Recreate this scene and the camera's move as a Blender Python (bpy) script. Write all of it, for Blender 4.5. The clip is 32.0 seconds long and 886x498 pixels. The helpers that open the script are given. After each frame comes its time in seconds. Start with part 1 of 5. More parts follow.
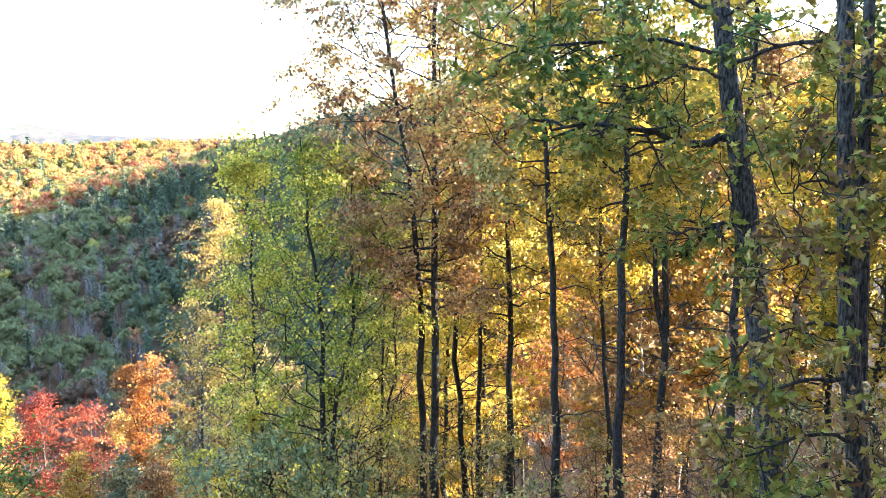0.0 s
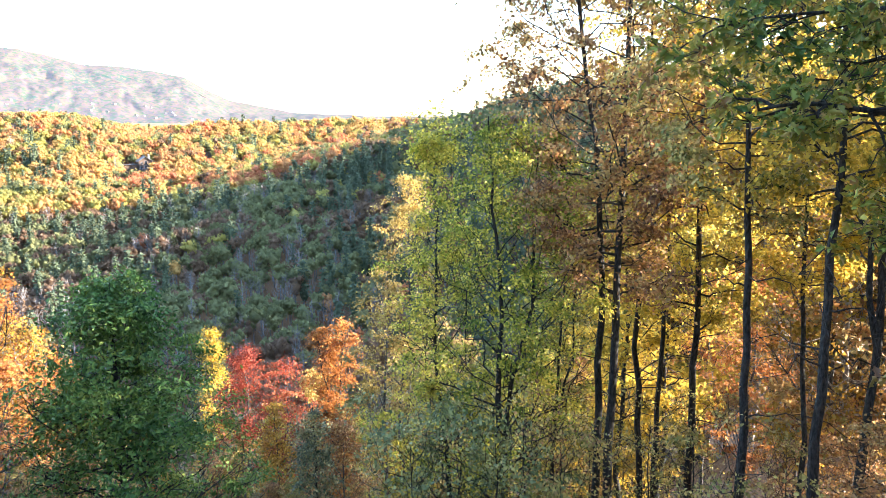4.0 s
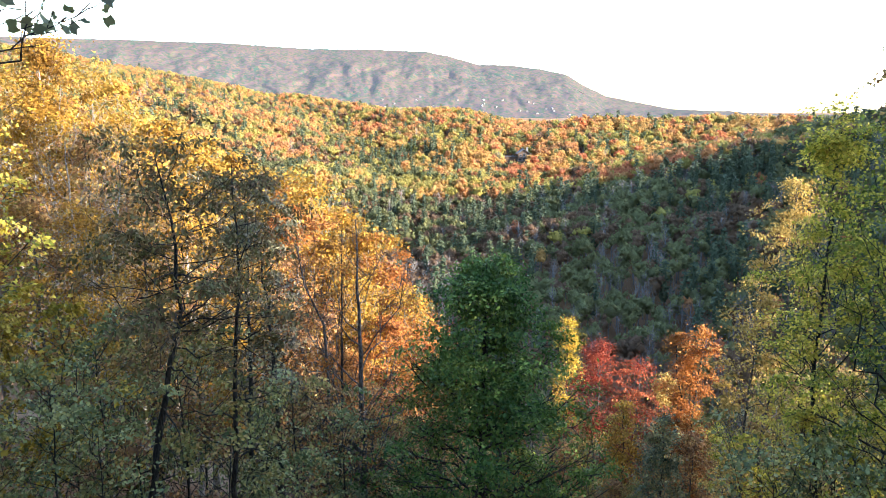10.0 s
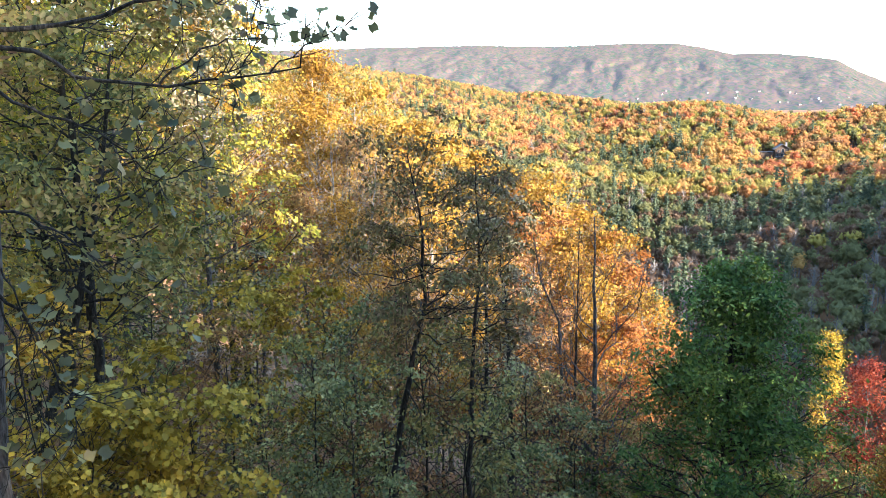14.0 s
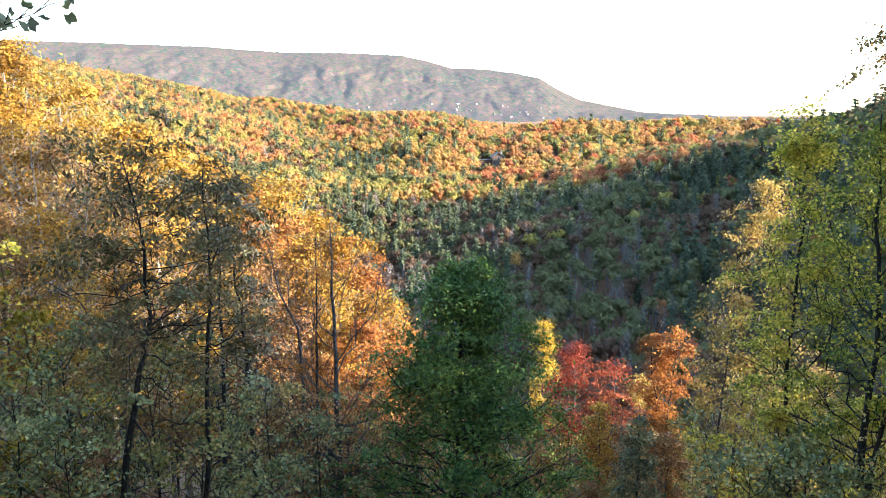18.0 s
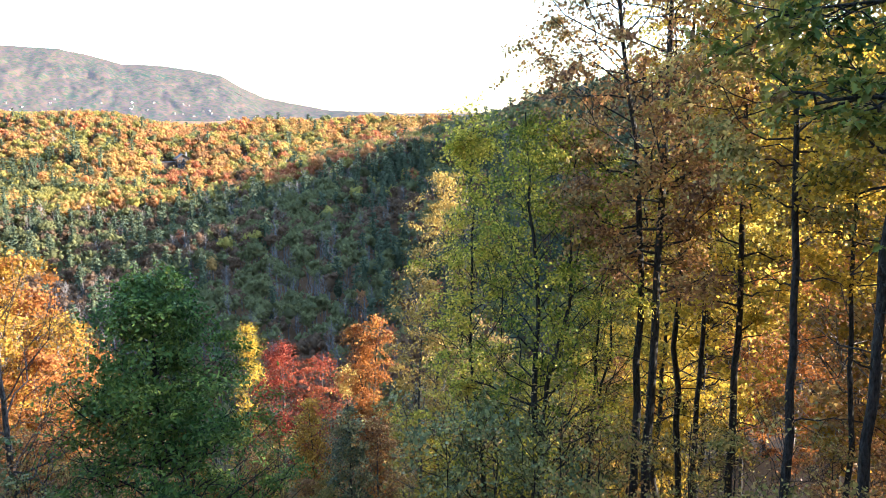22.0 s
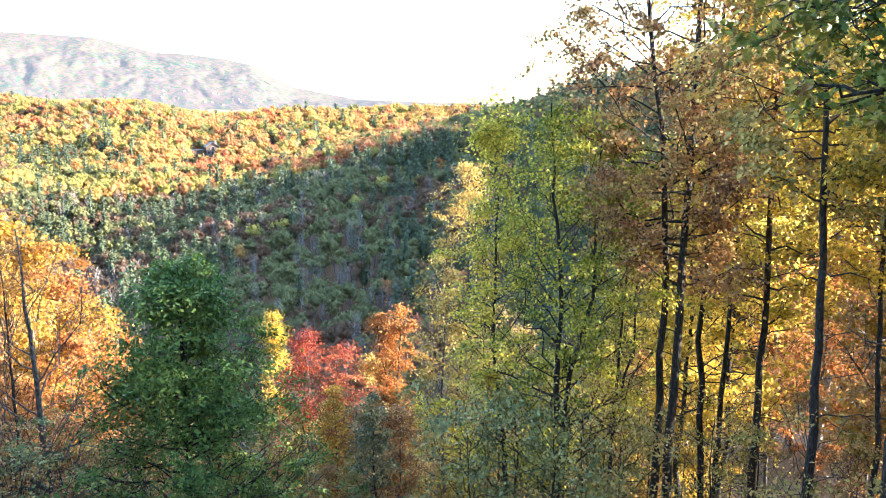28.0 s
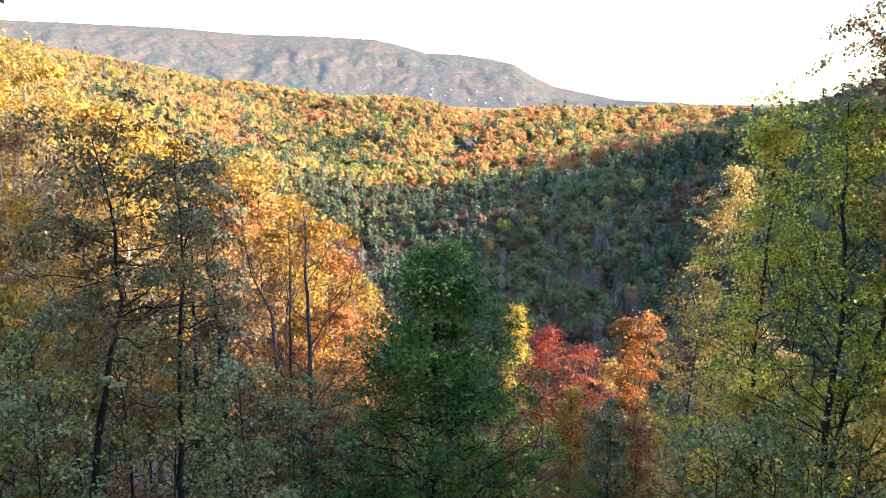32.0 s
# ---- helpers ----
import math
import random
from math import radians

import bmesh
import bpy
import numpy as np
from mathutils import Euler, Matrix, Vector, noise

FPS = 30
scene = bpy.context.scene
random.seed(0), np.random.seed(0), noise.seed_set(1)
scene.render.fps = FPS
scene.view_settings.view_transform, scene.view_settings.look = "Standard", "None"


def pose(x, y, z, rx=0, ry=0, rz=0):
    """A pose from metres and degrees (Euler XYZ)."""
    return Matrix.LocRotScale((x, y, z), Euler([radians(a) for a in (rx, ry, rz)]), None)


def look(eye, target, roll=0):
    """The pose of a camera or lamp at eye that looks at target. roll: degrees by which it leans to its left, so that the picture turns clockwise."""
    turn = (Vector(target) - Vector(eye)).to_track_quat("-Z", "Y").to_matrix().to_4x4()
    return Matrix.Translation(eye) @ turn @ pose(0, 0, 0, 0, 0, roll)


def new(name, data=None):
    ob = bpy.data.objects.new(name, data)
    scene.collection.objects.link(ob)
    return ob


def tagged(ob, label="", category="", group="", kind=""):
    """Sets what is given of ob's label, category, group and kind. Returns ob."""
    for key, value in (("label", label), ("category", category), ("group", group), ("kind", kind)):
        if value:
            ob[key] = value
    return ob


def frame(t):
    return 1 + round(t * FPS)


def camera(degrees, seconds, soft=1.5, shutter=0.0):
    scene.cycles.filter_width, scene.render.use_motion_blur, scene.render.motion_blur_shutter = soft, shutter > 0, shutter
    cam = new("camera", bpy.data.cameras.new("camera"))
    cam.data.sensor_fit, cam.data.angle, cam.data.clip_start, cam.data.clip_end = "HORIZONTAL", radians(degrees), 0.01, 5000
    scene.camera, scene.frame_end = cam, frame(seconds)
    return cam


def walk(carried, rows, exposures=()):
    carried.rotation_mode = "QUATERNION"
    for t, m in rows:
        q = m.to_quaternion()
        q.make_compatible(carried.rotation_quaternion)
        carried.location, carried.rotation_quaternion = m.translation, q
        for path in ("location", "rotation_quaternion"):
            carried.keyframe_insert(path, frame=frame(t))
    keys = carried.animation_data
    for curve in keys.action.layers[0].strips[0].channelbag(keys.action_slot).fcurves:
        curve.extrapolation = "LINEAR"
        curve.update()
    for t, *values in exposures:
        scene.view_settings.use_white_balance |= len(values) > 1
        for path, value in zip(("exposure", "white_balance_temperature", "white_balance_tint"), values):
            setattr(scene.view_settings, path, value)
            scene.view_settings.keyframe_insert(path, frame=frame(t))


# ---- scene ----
# ---------------------------------------------------------------- camera
PATH = [
    (0, 0.171, -0.273, 0.035, -38.11, -9.27, -0.16),
    (0.5, 0.143, -0.268, 0.029, -36.23, -9.50, -0.42),
    (1, 0.136, -0.261, 0.028, -34.09, -9.70, -0.59),
    (1.5, 0.118, -0.266, 0.019, -32.13, -9.87, -0.62),
    (2, 0.108, -0.249, 0.031, -30.62, -10.05, -0.52),
    (2.5, 0.103, -0.249, 0.027, -29.29, -10.16, -0.14),
    (3, 0.096, -0.243, 0.037, -27.81, -10.34, -0.03),
    (3.5, 0.106, -0.243, 0.038, -25.93, -10.62, -0.04),
    (5.5, 0.074, -0.212, 0.034, -17.49, -10.89, 0.02),
    (6, 0.035, -0.240, 0.039, -15.17, -10.79, 0.04),
    (6.5, 0.045, -0.173, 0.035, -12.61, -10.89, -0.02),
    (7, 0.056, -0.132, 0.014, -10.22, -11.05, -0.02),
    (7.5, 0.065, -0.124, 0.003, -7.61, -11.10, -0.08),
    (8, 0.047, -0.097, 0.025, -4.71, -11.12, -0.06),
    (8.5, 0.026, -0.054, 0.017, -2.13, -11.08, -0.04),
    (9, 0.000, 0.000, 0.000, 0.00, -11.00, 0.00),
    (9.5, -0.020, 0.023, 0.001, 2.14, -11.06, 0.17),
    (10, -0.038, 0.013, -0.005, 4.29, -11.13, 0.02),
    (10.5, -0.062, 0.033, 0.000, 6.71, -11.12, -0.31),
    (11, -0.054, 0.021, 0.008, 9.57, -11.14, -0.63),
    (11.5, -0.067, 0.010, 0.006, 12.16, -10.94, -0.87),
    (12, -0.058, -0.002, -0.006, 14.59, -10.83, -1.26),
    (12.5, -0.061, -0.035, -0.006, 17.19, -10.96, -1.61),
    (13, -0.068, -0.025, -0.007, 19.62, -11.15, -1.70),
    (13.5, -0.074, -0.029, -0.016, 21.62, -11.29, -1.74),
    (15.5, -0.126, 0.321, -0.118, 24.07, -10.23, -1.58),
    (16, -0.086, 0.205, -0.075, 21.76, -10.35, -1.52),
    (16.5, -0.059, 0.140, -0.053, 18.19, -10.19, -1.27),
    (17, -0.057, 0.137, -0.045, 13.35, -10.29, -0.88),
    (17.5, -0.044, 0.141, -0.047, 7.48, -10.63, -0.63),
    (18, -0.049, 0.169, -0.043, 2.33, -10.86, -0.01),
    (18.5, -0.038, 0.126, -0.026, -0.05, -11.33, 1.07),
    (19, -0.017, 0.116, -0.032, -1.69, -11.39, 0.21),
    (19.5, 0.004, 0.063, -0.026, -5.19, -10.92, -0.39),
    (20, 0.027, 0.070, -0.003, -8.84, -10.70, -0.40),
    (20.5, 0.038, 0.064, -0.012, -11.94, -11.02, -0.28),
    (21, 0.051, 0.062, -0.020, -14.92, -11.14, -0.26),
    (21.5, 0.080, 0.015, -0.013, -17.90, -11.05, -0.36),
    (22, 0.075, -0.016, 0.024, -21.30, -11.06, -0.35),
    (22.5, 0.102, -0.042, 0.033, -24.25, -11.21, -0.50),
    (23, 0.119, -0.079, 0.042, -27.17, -11.37, -0.54),
    (23.5, 0.144, -0.099, 0.079, -30.21, -11.53, -0.51),
    (24, 0.144, -0.116, 0.068, -33.14, -11.66, -0.39),
    (24.5, 0.160, -0.157, 0.080, -35.80, -11.83, -0.39),
    (26.5, 0.075, -0.170, 0.074, -32.91, -11.87, -0.35),
    (27, 0.075, -0.164, 0.048, -27.95, -11.80, -0.13),
    (27.5, 0.097, -0.153, 0.028, -23.72, -11.78, 0.04),
    (28, 0.111, -0.128, 0.046, -19.24, -11.84, -0.10),
    (28.5, 0.032, -0.037, 0.001, -15.10, -11.60, -0.01),
    (29, 0.015, -0.014, -0.057, -11.54, -11.21, -0.17),
    (29.5, 0.002, 0.027, -0.097, -8.88, -11.32, -0.21),
    (30, -0.029, 0.048, -0.107, -6.88, -11.58, 0.17),
    (30.5, -0.046, 0.060, -0.115, -4.94, -11.78, 0.39),
    (31, -0.055, 0.073, -0.125, -3.17, -11.94, 0.66),
    (31.5, -0.077, 0.101, -0.110, -1.52, -12.04, 0.63),
    (32, -0.078, 0.128, -0.108, 0.23, -11.95, 0.60),
]
cam = camera(62.22, 32.0, soft=0.8)
walk(cam, [(t, pose(x, y, z, 90 + tip, 0, yaw) @ pose(0, 0, 0, 0, 0, roll)) for t, x, y, z, yaw, tip, roll in PATH],
     exposures=[(t, 2.75 + s) for t, s in ((0.0, 1.05), (3.5, 0.85), (6.0, 0.3), (9.0, 0.0), (12.0, 0.0), (15.5, 0.1), (18.0, 0.0), (22.0, 0.12),
                                        (24.5, 0.8), (26.5, 1.15), (28.0, 0.8), (29.0, 0.3), (32.0, 0.05))])

# ---------------------------------------------------------------- light
SUN_AZ, SUN_EL = -110.0, 15.6          # bearings: degrees to the left of +y
world = bpy.data.worlds.new("evening_sky")
scene.world = world
world.use_nodes = True
wn = world.node_tree.nodes
sky = wn.new("ShaderNodeTexSky")
sky.sky_type = "NISHITA"
sky.sun_disc = False
sky.sun_elevation, sky.sun_rotation = radians(SUN_EL), radians(-SUN_AZ)
sky.air_density, sky.dust_density, sky.ozone_density = 1.0, 0.5, 2.0
world.node_tree.links.new(sky.outputs["Color"], wn["Background"].inputs["Color"])
wn["Background"].inputs["Strength"].default_value = 0.15
sun = new("sun", bpy.data.lights.new("sun", "SUN"))
sun.data.energy, sun.data.angle, sun.data.color = 4.3, radians(0.6), (1.0, 0.86, 0.71)
sun.matrix_world = look((-math.sin(radians(SUN_AZ)) * math.cos(radians(SUN_EL)) * 100,
                         math.cos(radians(SUN_AZ)) * math.cos(radians(SUN_EL)) * 100,
                         math.sin(radians(SUN_EL)) * 100), (0, 0, 0))


# ---------------------------------------------------------------- materials
def nodes_of(name):
    m = bpy.data.materials.new(name)
    m.use_nodes = True
    nt = m.node_tree
    return m, nt, nt.nodes["Principled BSDF"], nt.nodes["Material Output"]


def ramp(nt, colours, fac):
    r = nt.nodes.new("ShaderNodeValToRGB")
    el = r.color_ramp.elements
    while len(el) < len(colours):
        el.new(0.5)
    for i, c in enumerate(colours):
        el[i].position = i / max(1, len(colours) - 1)
        el[i].color = (*c, 1)
    nt.links.new(fac, r.inputs["Fac"])
    return r.outputs["Color"]


def noise_tex(nt, scale, detail=3.0, kind="Object", rough=0.6):
    tc = nt.nodes.new("ShaderNodeTexCoord")
    n = nt.nodes.new("ShaderNodeTexNoise")
    n.inputs["Scale"].default_value, n.inputs["Detail"].default_value, n.inputs["Roughness"].default_value = scale, detail, rough
    nt.links.new(tc.outputs[kind], n.inputs["Vector"])
    return n


def foliage(name, colours, through_leaf=0.4, patch=0.35, gloss=0.25, tree_random=True):
    """Leaves: each leaf its own shade, patches of a second shade through the crown, light passing through."""
    m, nt, bsdf, out = nodes_of(name)
    geo = nt.nodes.new("ShaderNodeNewGeometry")
    info = nt.nodes.new("ShaderNodeObjectInfo")
    pos = nt.nodes.new("ShaderNodeTexNoise")
    pos.inputs["Scale"].default_value, pos.inputs["Detail"].default_value = patch, 2.0
    nt.links.new(geo.outputs["Position"], pos.inputs["Vector"])
    mix = nt.nodes.new("ShaderNodeMath")
    mix.operation = "MULTIPLY_ADD"
    mix.inputs[1].default_value = 0.55
    nt.links.new(geo.outputs["Random Per Island"], mix.inputs[0])
    sub = nt.nodes.new("ShaderNodeMath")
    sub.operation = "MULTIPLY_ADD"
    sub.inputs[1].default_value, sub.inputs[2].default_value = 1.5, -0.52
    nt.links.new(pos.outputs["Fac"], sub.inputs[0])
    nt.links.new(sub.outputs[0], mix.inputs[2])
    last = mix.outputs[0]
    if tree_random:
        per = nt.nodes.new("ShaderNodeMath")
        per.operation = "MULTIPLY_ADD"
        per.inputs[1].default_value, per.inputs[2].default_value = 0.3, -0.15
        nt.links.new(info.outputs["Random"], per.inputs[0])
        add = nt.nodes.new("ShaderNodeMath")
        nt.links.new(last, add.inputs[0])
        nt.links.new(per.outputs[0], add.inputs[1])
        last = add.outputs[0]
    col = ramp(nt, colours, last)
    spread = nt.nodes.new("ShaderNodeTexWhiteNoise")
    spread.noise_dimensions = "1D"
    nt.links.new(geo.outputs["Random Per Island"], spread.inputs["W"])
    level = nt.nodes.new("ShaderNodeMapRange")
    level.inputs["To Min"].default_value, level.inputs["To Max"].default_value = (0.55, 1.4) if tree_random else (0.9, 1.1)
    nt.links.new(spread.outputs["Value"], level.inputs["Value"])
    shade = nt.nodes.new("ShaderNodeVectorMath")
    shade.operation = "SCALE"
    nt.links.new(col, shade.inputs[0])
    nt.links.new(level.outputs[0], shade.inputs["Scale"])
    col = shade.outputs[0]
    bsdf.inputs["Roughness"].default_value = 0.42 if tree_random else 0.6
    bsdf.inputs["Specular IOR Level"].default_value = gloss * (1.6 if tree_random else 1.0)
    if not tree_random:
        rough = noise_tex(nt, 1.1, 3.0, rough=0.8)
        bp = nt.nodes.new("ShaderNodeBump")
        bp.inputs["Strength"].default_value, bp.inputs["Distance"].default_value = 1.0, 1.5
        nt.links.new(rough.outputs["Fac"], bp.inputs["Height"])
        nt.links.new(bp.outputs[0], bsdf.inputs["Normal"])
    nt.links.new(col, bsdf.inputs["Base Color"])
    tr = nt.nodes.new("ShaderNodeBsdfTranslucent")
    nt.links.new(col, tr.inputs["Color"])
    ms = nt.nodes.new("ShaderNodeMixShader")
    ms.inputs["Fac"].default_value = through_leaf
    nt.links.new(bsdf.outputs[0], ms.inputs[1])
    nt.links.new(tr.outputs[0], ms.inputs[2])
    nt.links.new(ms.outputs[0], out.inputs["Surface"])
    return m


def bark(name, dark, light, scale=20.0):
    m, nt, bsdf, out = nodes_of(name)
    tc = nt.nodes.new("ShaderNodeTexCoord")
    mp = nt.nodes.new("ShaderNodeMapping")
    mp.inputs["Scale"].default_value = (1, 1, 0.3)
    nt.links.new(tc.outputs["Object"], mp.inputs["Vector"])
    n = nt.nodes.new("ShaderNodeTexNoise")
    n.inputs["Scale"].default_value, n.inputs["Detail"].default_value = scale, 5.0
    nt.links.new(mp.outputs[0], n.inputs["Vector"])
    big = noise_tex(nt, 0.9, 3.0)
    mx = nt.nodes.new("ShaderNodeMath")
    mx.operation = "MULTIPLY_ADD"
    mx.inputs[1].default_value = 0.6
    nt.links.new(big.outputs["Fac"], mx.inputs[0])
    sc = nt.nodes.new("ShaderNodeMath")
    sc.operation = "MULTIPLY_ADD"
    sc.inputs[1].default_value, sc.inputs[2].default_value = 3.2, -1.5
    nt.links.new(n.outputs["Fac"], sc.inputs[0])
    nt.links.new(sc.outputs[0], mx.inputs[2])
    nt.links.new(ramp(nt, [dark, light], mx.outputs[0]), bsdf.inputs["Base Color"])
    bsdf.inputs["Roughness"].default_value = 0.9
    b = nt.nodes.new("ShaderNodeBump")
    b.inputs["Strength"].default_value, b.inputs["Distance"].default_value = 1.0, 0.08
    nt.links.new(n.outputs["Fac"], b.inputs["Height"])
    nt.links.new(b.outputs[0], bsdf.inputs["Normal"])
    return m


def plain(name, dark, light, scale=3.0, rough=0.8, metal=0.0):
    m, nt, bsdf, out = nodes_of(name)
    n = noise_tex(nt, scale, 5.0)
    nt.links.new(ramp(nt, [dark, light], n.outputs["Fac"]), bsdf.inputs["Base Color"])
    bsdf.inputs["Roughness"].default_value, bsdf.inputs["Metallic"].default_value = rough, metal
    return m


def litter():
    m, nt, bsdf, out = nodes_of("leaf_litter")
    a, b = noise_tex(nt, 0.06, 4.0), noise_tex(nt, 5.0, 6.0)
    mx = nt.nodes.new("ShaderNodeMath")
    mx.operation = "MULTIPLY_ADD"
    mx.inputs[1].default_value = 0.5
    nt.links.new(a.outputs["Fac"], mx.inputs[0])
    sc = nt.nodes.new("ShaderNodeMath")
    sc.operation = "MULTIPLY_ADD"
    sc.inputs[1].default_value, sc.inputs[2].default_value = 1.2, -0.35
    nt.links.new(b.outputs["Fac"], sc.inputs[0])
    nt.links.new(sc.outputs[0], mx.inputs[2])
    nt.links.new(ramp(nt, [(0.045, 0.025, 0.015), (0.13, 0.065, 0.03), (0.22, 0.11, 0.045), (0.12, 0.10, 0.04)], mx.outputs[0]), bsdf.inputs["Base Color"])
    bsdf.inputs["Roughness"].default_value = 0.95
    bp = nt.nodes.new("ShaderNodeBump")
    bp.inputs["Strength"].default_value, bp.inputs["Distance"].default_value = 0.8, 0.15
    nt.links.new(b.outputs["Fac"], bp.inputs["Height"])
    nt.links.new(bp.outputs[0], bsdf.inputs["Normal"])
    return m


def far_forest():
    """The wooded mountain, kilometres off: mottled crowns, with the air's haze put in as a bluish glow."""
    m, nt, bsdf, out = nodes_of("distant_forest_haze")
    tc = nt.nodes.new("ShaderNodeTexCoord")
    crowns = nt.nodes.new("ShaderNodeTexVoronoi")
    crowns.inputs["Scale"].default_value = 0.075
    nt.links.new(tc.outputs["Object"], crowns.inputs["Vector"])
    sep = nt.nodes.new("ShaderNodeSeparateColor")
    nt.links.new(crowns.outputs["Color"], sep.inputs[0])
    big = noise_tex(nt, 0.0035, 5.0)
    mx = nt.nodes.new("ShaderNodeMath")
    mx.operation = "MULTIPLY_ADD"
    mx.inputs[1].default_value = 0.8
    nt.links.new(sep.outputs[0], mx.inputs[0])
    sc = nt.nodes.new("ShaderNodeMath")
    sc.operation = "MULTIPLY_ADD"
    sc.inputs[1].default_value, sc.inputs[2].default_value = 1.9, -0.85
    mid = noise_tex(nt, 0.018, 4.0)
    both = nt.nodes.new("ShaderNodeMath")
    both.operation = "MULTIPLY_ADD"
    both.inputs[1].default_value = 0.45
    half = nt.nodes.new("ShaderNodeMath")
    half.operation = "MULTIPLY"
    half.inputs[1].default_value = 0.55
    nt.links.new(big.outputs["Fac"], half.inputs[0])
    nt.links.new(mid.outputs["Fac"], both.inputs[0])
    nt.links.new(half.outputs[0], both.inputs[2])
    nt.links.new(both.outputs[0], sc.inputs[0])
    nt.links.new(sc.outputs[0], mx.inputs[2])
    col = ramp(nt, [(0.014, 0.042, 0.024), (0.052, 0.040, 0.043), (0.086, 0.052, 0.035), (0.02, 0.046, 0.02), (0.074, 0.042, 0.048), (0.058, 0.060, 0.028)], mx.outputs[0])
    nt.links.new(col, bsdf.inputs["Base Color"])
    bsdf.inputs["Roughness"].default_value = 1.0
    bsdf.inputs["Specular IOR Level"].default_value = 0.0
    # pale blue emission imitates haze over the mountain
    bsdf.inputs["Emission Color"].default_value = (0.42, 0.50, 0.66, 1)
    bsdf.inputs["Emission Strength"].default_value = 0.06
    return m


BARK_DARK = bark("dark_bark", (0.003, 0.0028, 0.0026), (0.045, 0.041, 0.037))
BARK_OAK = bark("oak_bark", (0.002, 0.002, 0.002), (0.11, 0.104, 0.095), 30.0)
BARK_GREY = bark("grey_bark", (0.035, 0.032, 0.031), (0.15, 0.14, 0.132))
BARK_ASH = bark("ash_bark", (0.015, 0.014, 0.013), (0.06, 0.054, 0.05))
BARK_SILVER = bark("silver_bark", (0.11, 0.10, 0.10), (0.27, 0.25, 0.245))
BARK_PALE = bark("pale_bark", (0.16, 0.14, 0.12), (0.42, 0.38, 0.33))
LITTER = litter()
LEAF = {
    "oak": foliage("oak_leaves", [(0.054, 0.104, 0.027), (0.116, 0.170, 0.037), (0.204, 0.222, 0.041), (0.313, 0.274, 0.054), (0.299, 0.192, 0.068), (0.204, 0.111, 0.061)], 0.28, 0.8, 0.1),
    "yellow": foliage("yellow_leaves", [(0.149, 0.172, 0.046), (0.368, 0.287, 0.057), (0.56, 0.41, 0.065), (0.65, 0.47, 0.08), (0.47, 0.27, 0.06)], 0.66, 0.8, 0.08),
    "gold": foliage("gold_leaves", [(0.197, 0.107, 0.028), (0.312, 0.172, 0.035), (0.394, 0.230, 0.042), (0.410, 0.271, 0.056), (0.246, 0.197, 0.056)], 0.45, 0.7, 0.07),
    "orange": foliage("orange_leaves", [(0.209, 0.078, 0.031), (0.349, 0.14, 0.044), (0.436, 0.191, 0.053), (0.436, 0.244, 0.069)], 0.45, 0.6, 0.07),
    "red": foliage("red_leaves", [(0.147, 0.032, 0.028), (0.258, 0.055, 0.037), (0.35, 0.092, 0.046), (0.331, 0.138, 0.064)], 0.4, 0.4, 0.07),
    "brown": foliage("brown_leaves", [(0.133, 0.080, 0.054), (0.247, 0.130, 0.068), (0.380, 0.200, 0.081), (0.475, 0.320, 0.121), (0.304, 0.250, 0.121)], 0.35, 0.9, 0.08),
    # olive: turning leaves, the brightest yellow also painting in patches of sun
    "olive": foliage("olive_leaves", [(0.112, 0.159, 0.033), (0.237, 0.268, 0.044), (0.450, 0.403, 0.066), (0.750, 0.610, 0.110), (0.450, 0.281, 0.077)], 0.5, 0.7, 0.08),
    "green": foliage("maple_leaves", [(0.047, 0.109, 0.032), (0.088, 0.166, 0.041), (0.144, 0.223, 0.051), (0.310, 0.322, 0.068)], 0.25, 0.6, 0.1),
    "pale": foliage("pale_leaves", [(0.268, 0.192, 0.052), (0.378, 0.270, 0.078), (0.473, 0.341, 0.109), (0.378, 0.241, 0.073)], 0.4, 0.6, 0.08),
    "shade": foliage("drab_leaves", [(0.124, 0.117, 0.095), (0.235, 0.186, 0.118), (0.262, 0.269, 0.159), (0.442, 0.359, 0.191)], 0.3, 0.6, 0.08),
    "umber": foliage("withered_leaves", [(0.080, 0.070, 0.039), (0.171, 0.107, 0.057), (0.149, 0.150, 0.060), (0.286, 0.182, 0.087)], 0.25, 0.6, 0.06),
    "lime": foliage("yellow_green_leaves", [(0.096, 0.130, 0.058), (0.211, 0.220, 0.078), (0.365, 0.310, 0.098), (0.442, 0.310, 0.117), (0.250, 0.140, 0.078)], 0.32, 0.5, 0.08),
    "sapling": foliage("sapling_leaves", [(0.085, 0.125, 0.053), (0.160, 0.200, 0.078), (0.270, 0.280, 0.107), (0.420, 0.370, 0.131)], 0.2, 0.7, 0.18),
    "mustard": foliage("mustard_leaves", [(0.25, 0.23, 0.045), (0.40, 0.30, 0.05), (0.52, 0.37, 0.055), (0.45, 0.25, 0.05)], 0.3, 0.9, 0.08),
    "tulip": foliage("tulip_leaves", [(0.068, 0.108, 0.065), (0.135, 0.149, 0.097), (0.270, 0.270, 0.114), (0.270, 0.149, 0.114)], 0.3, 0.7, 0.08),
}


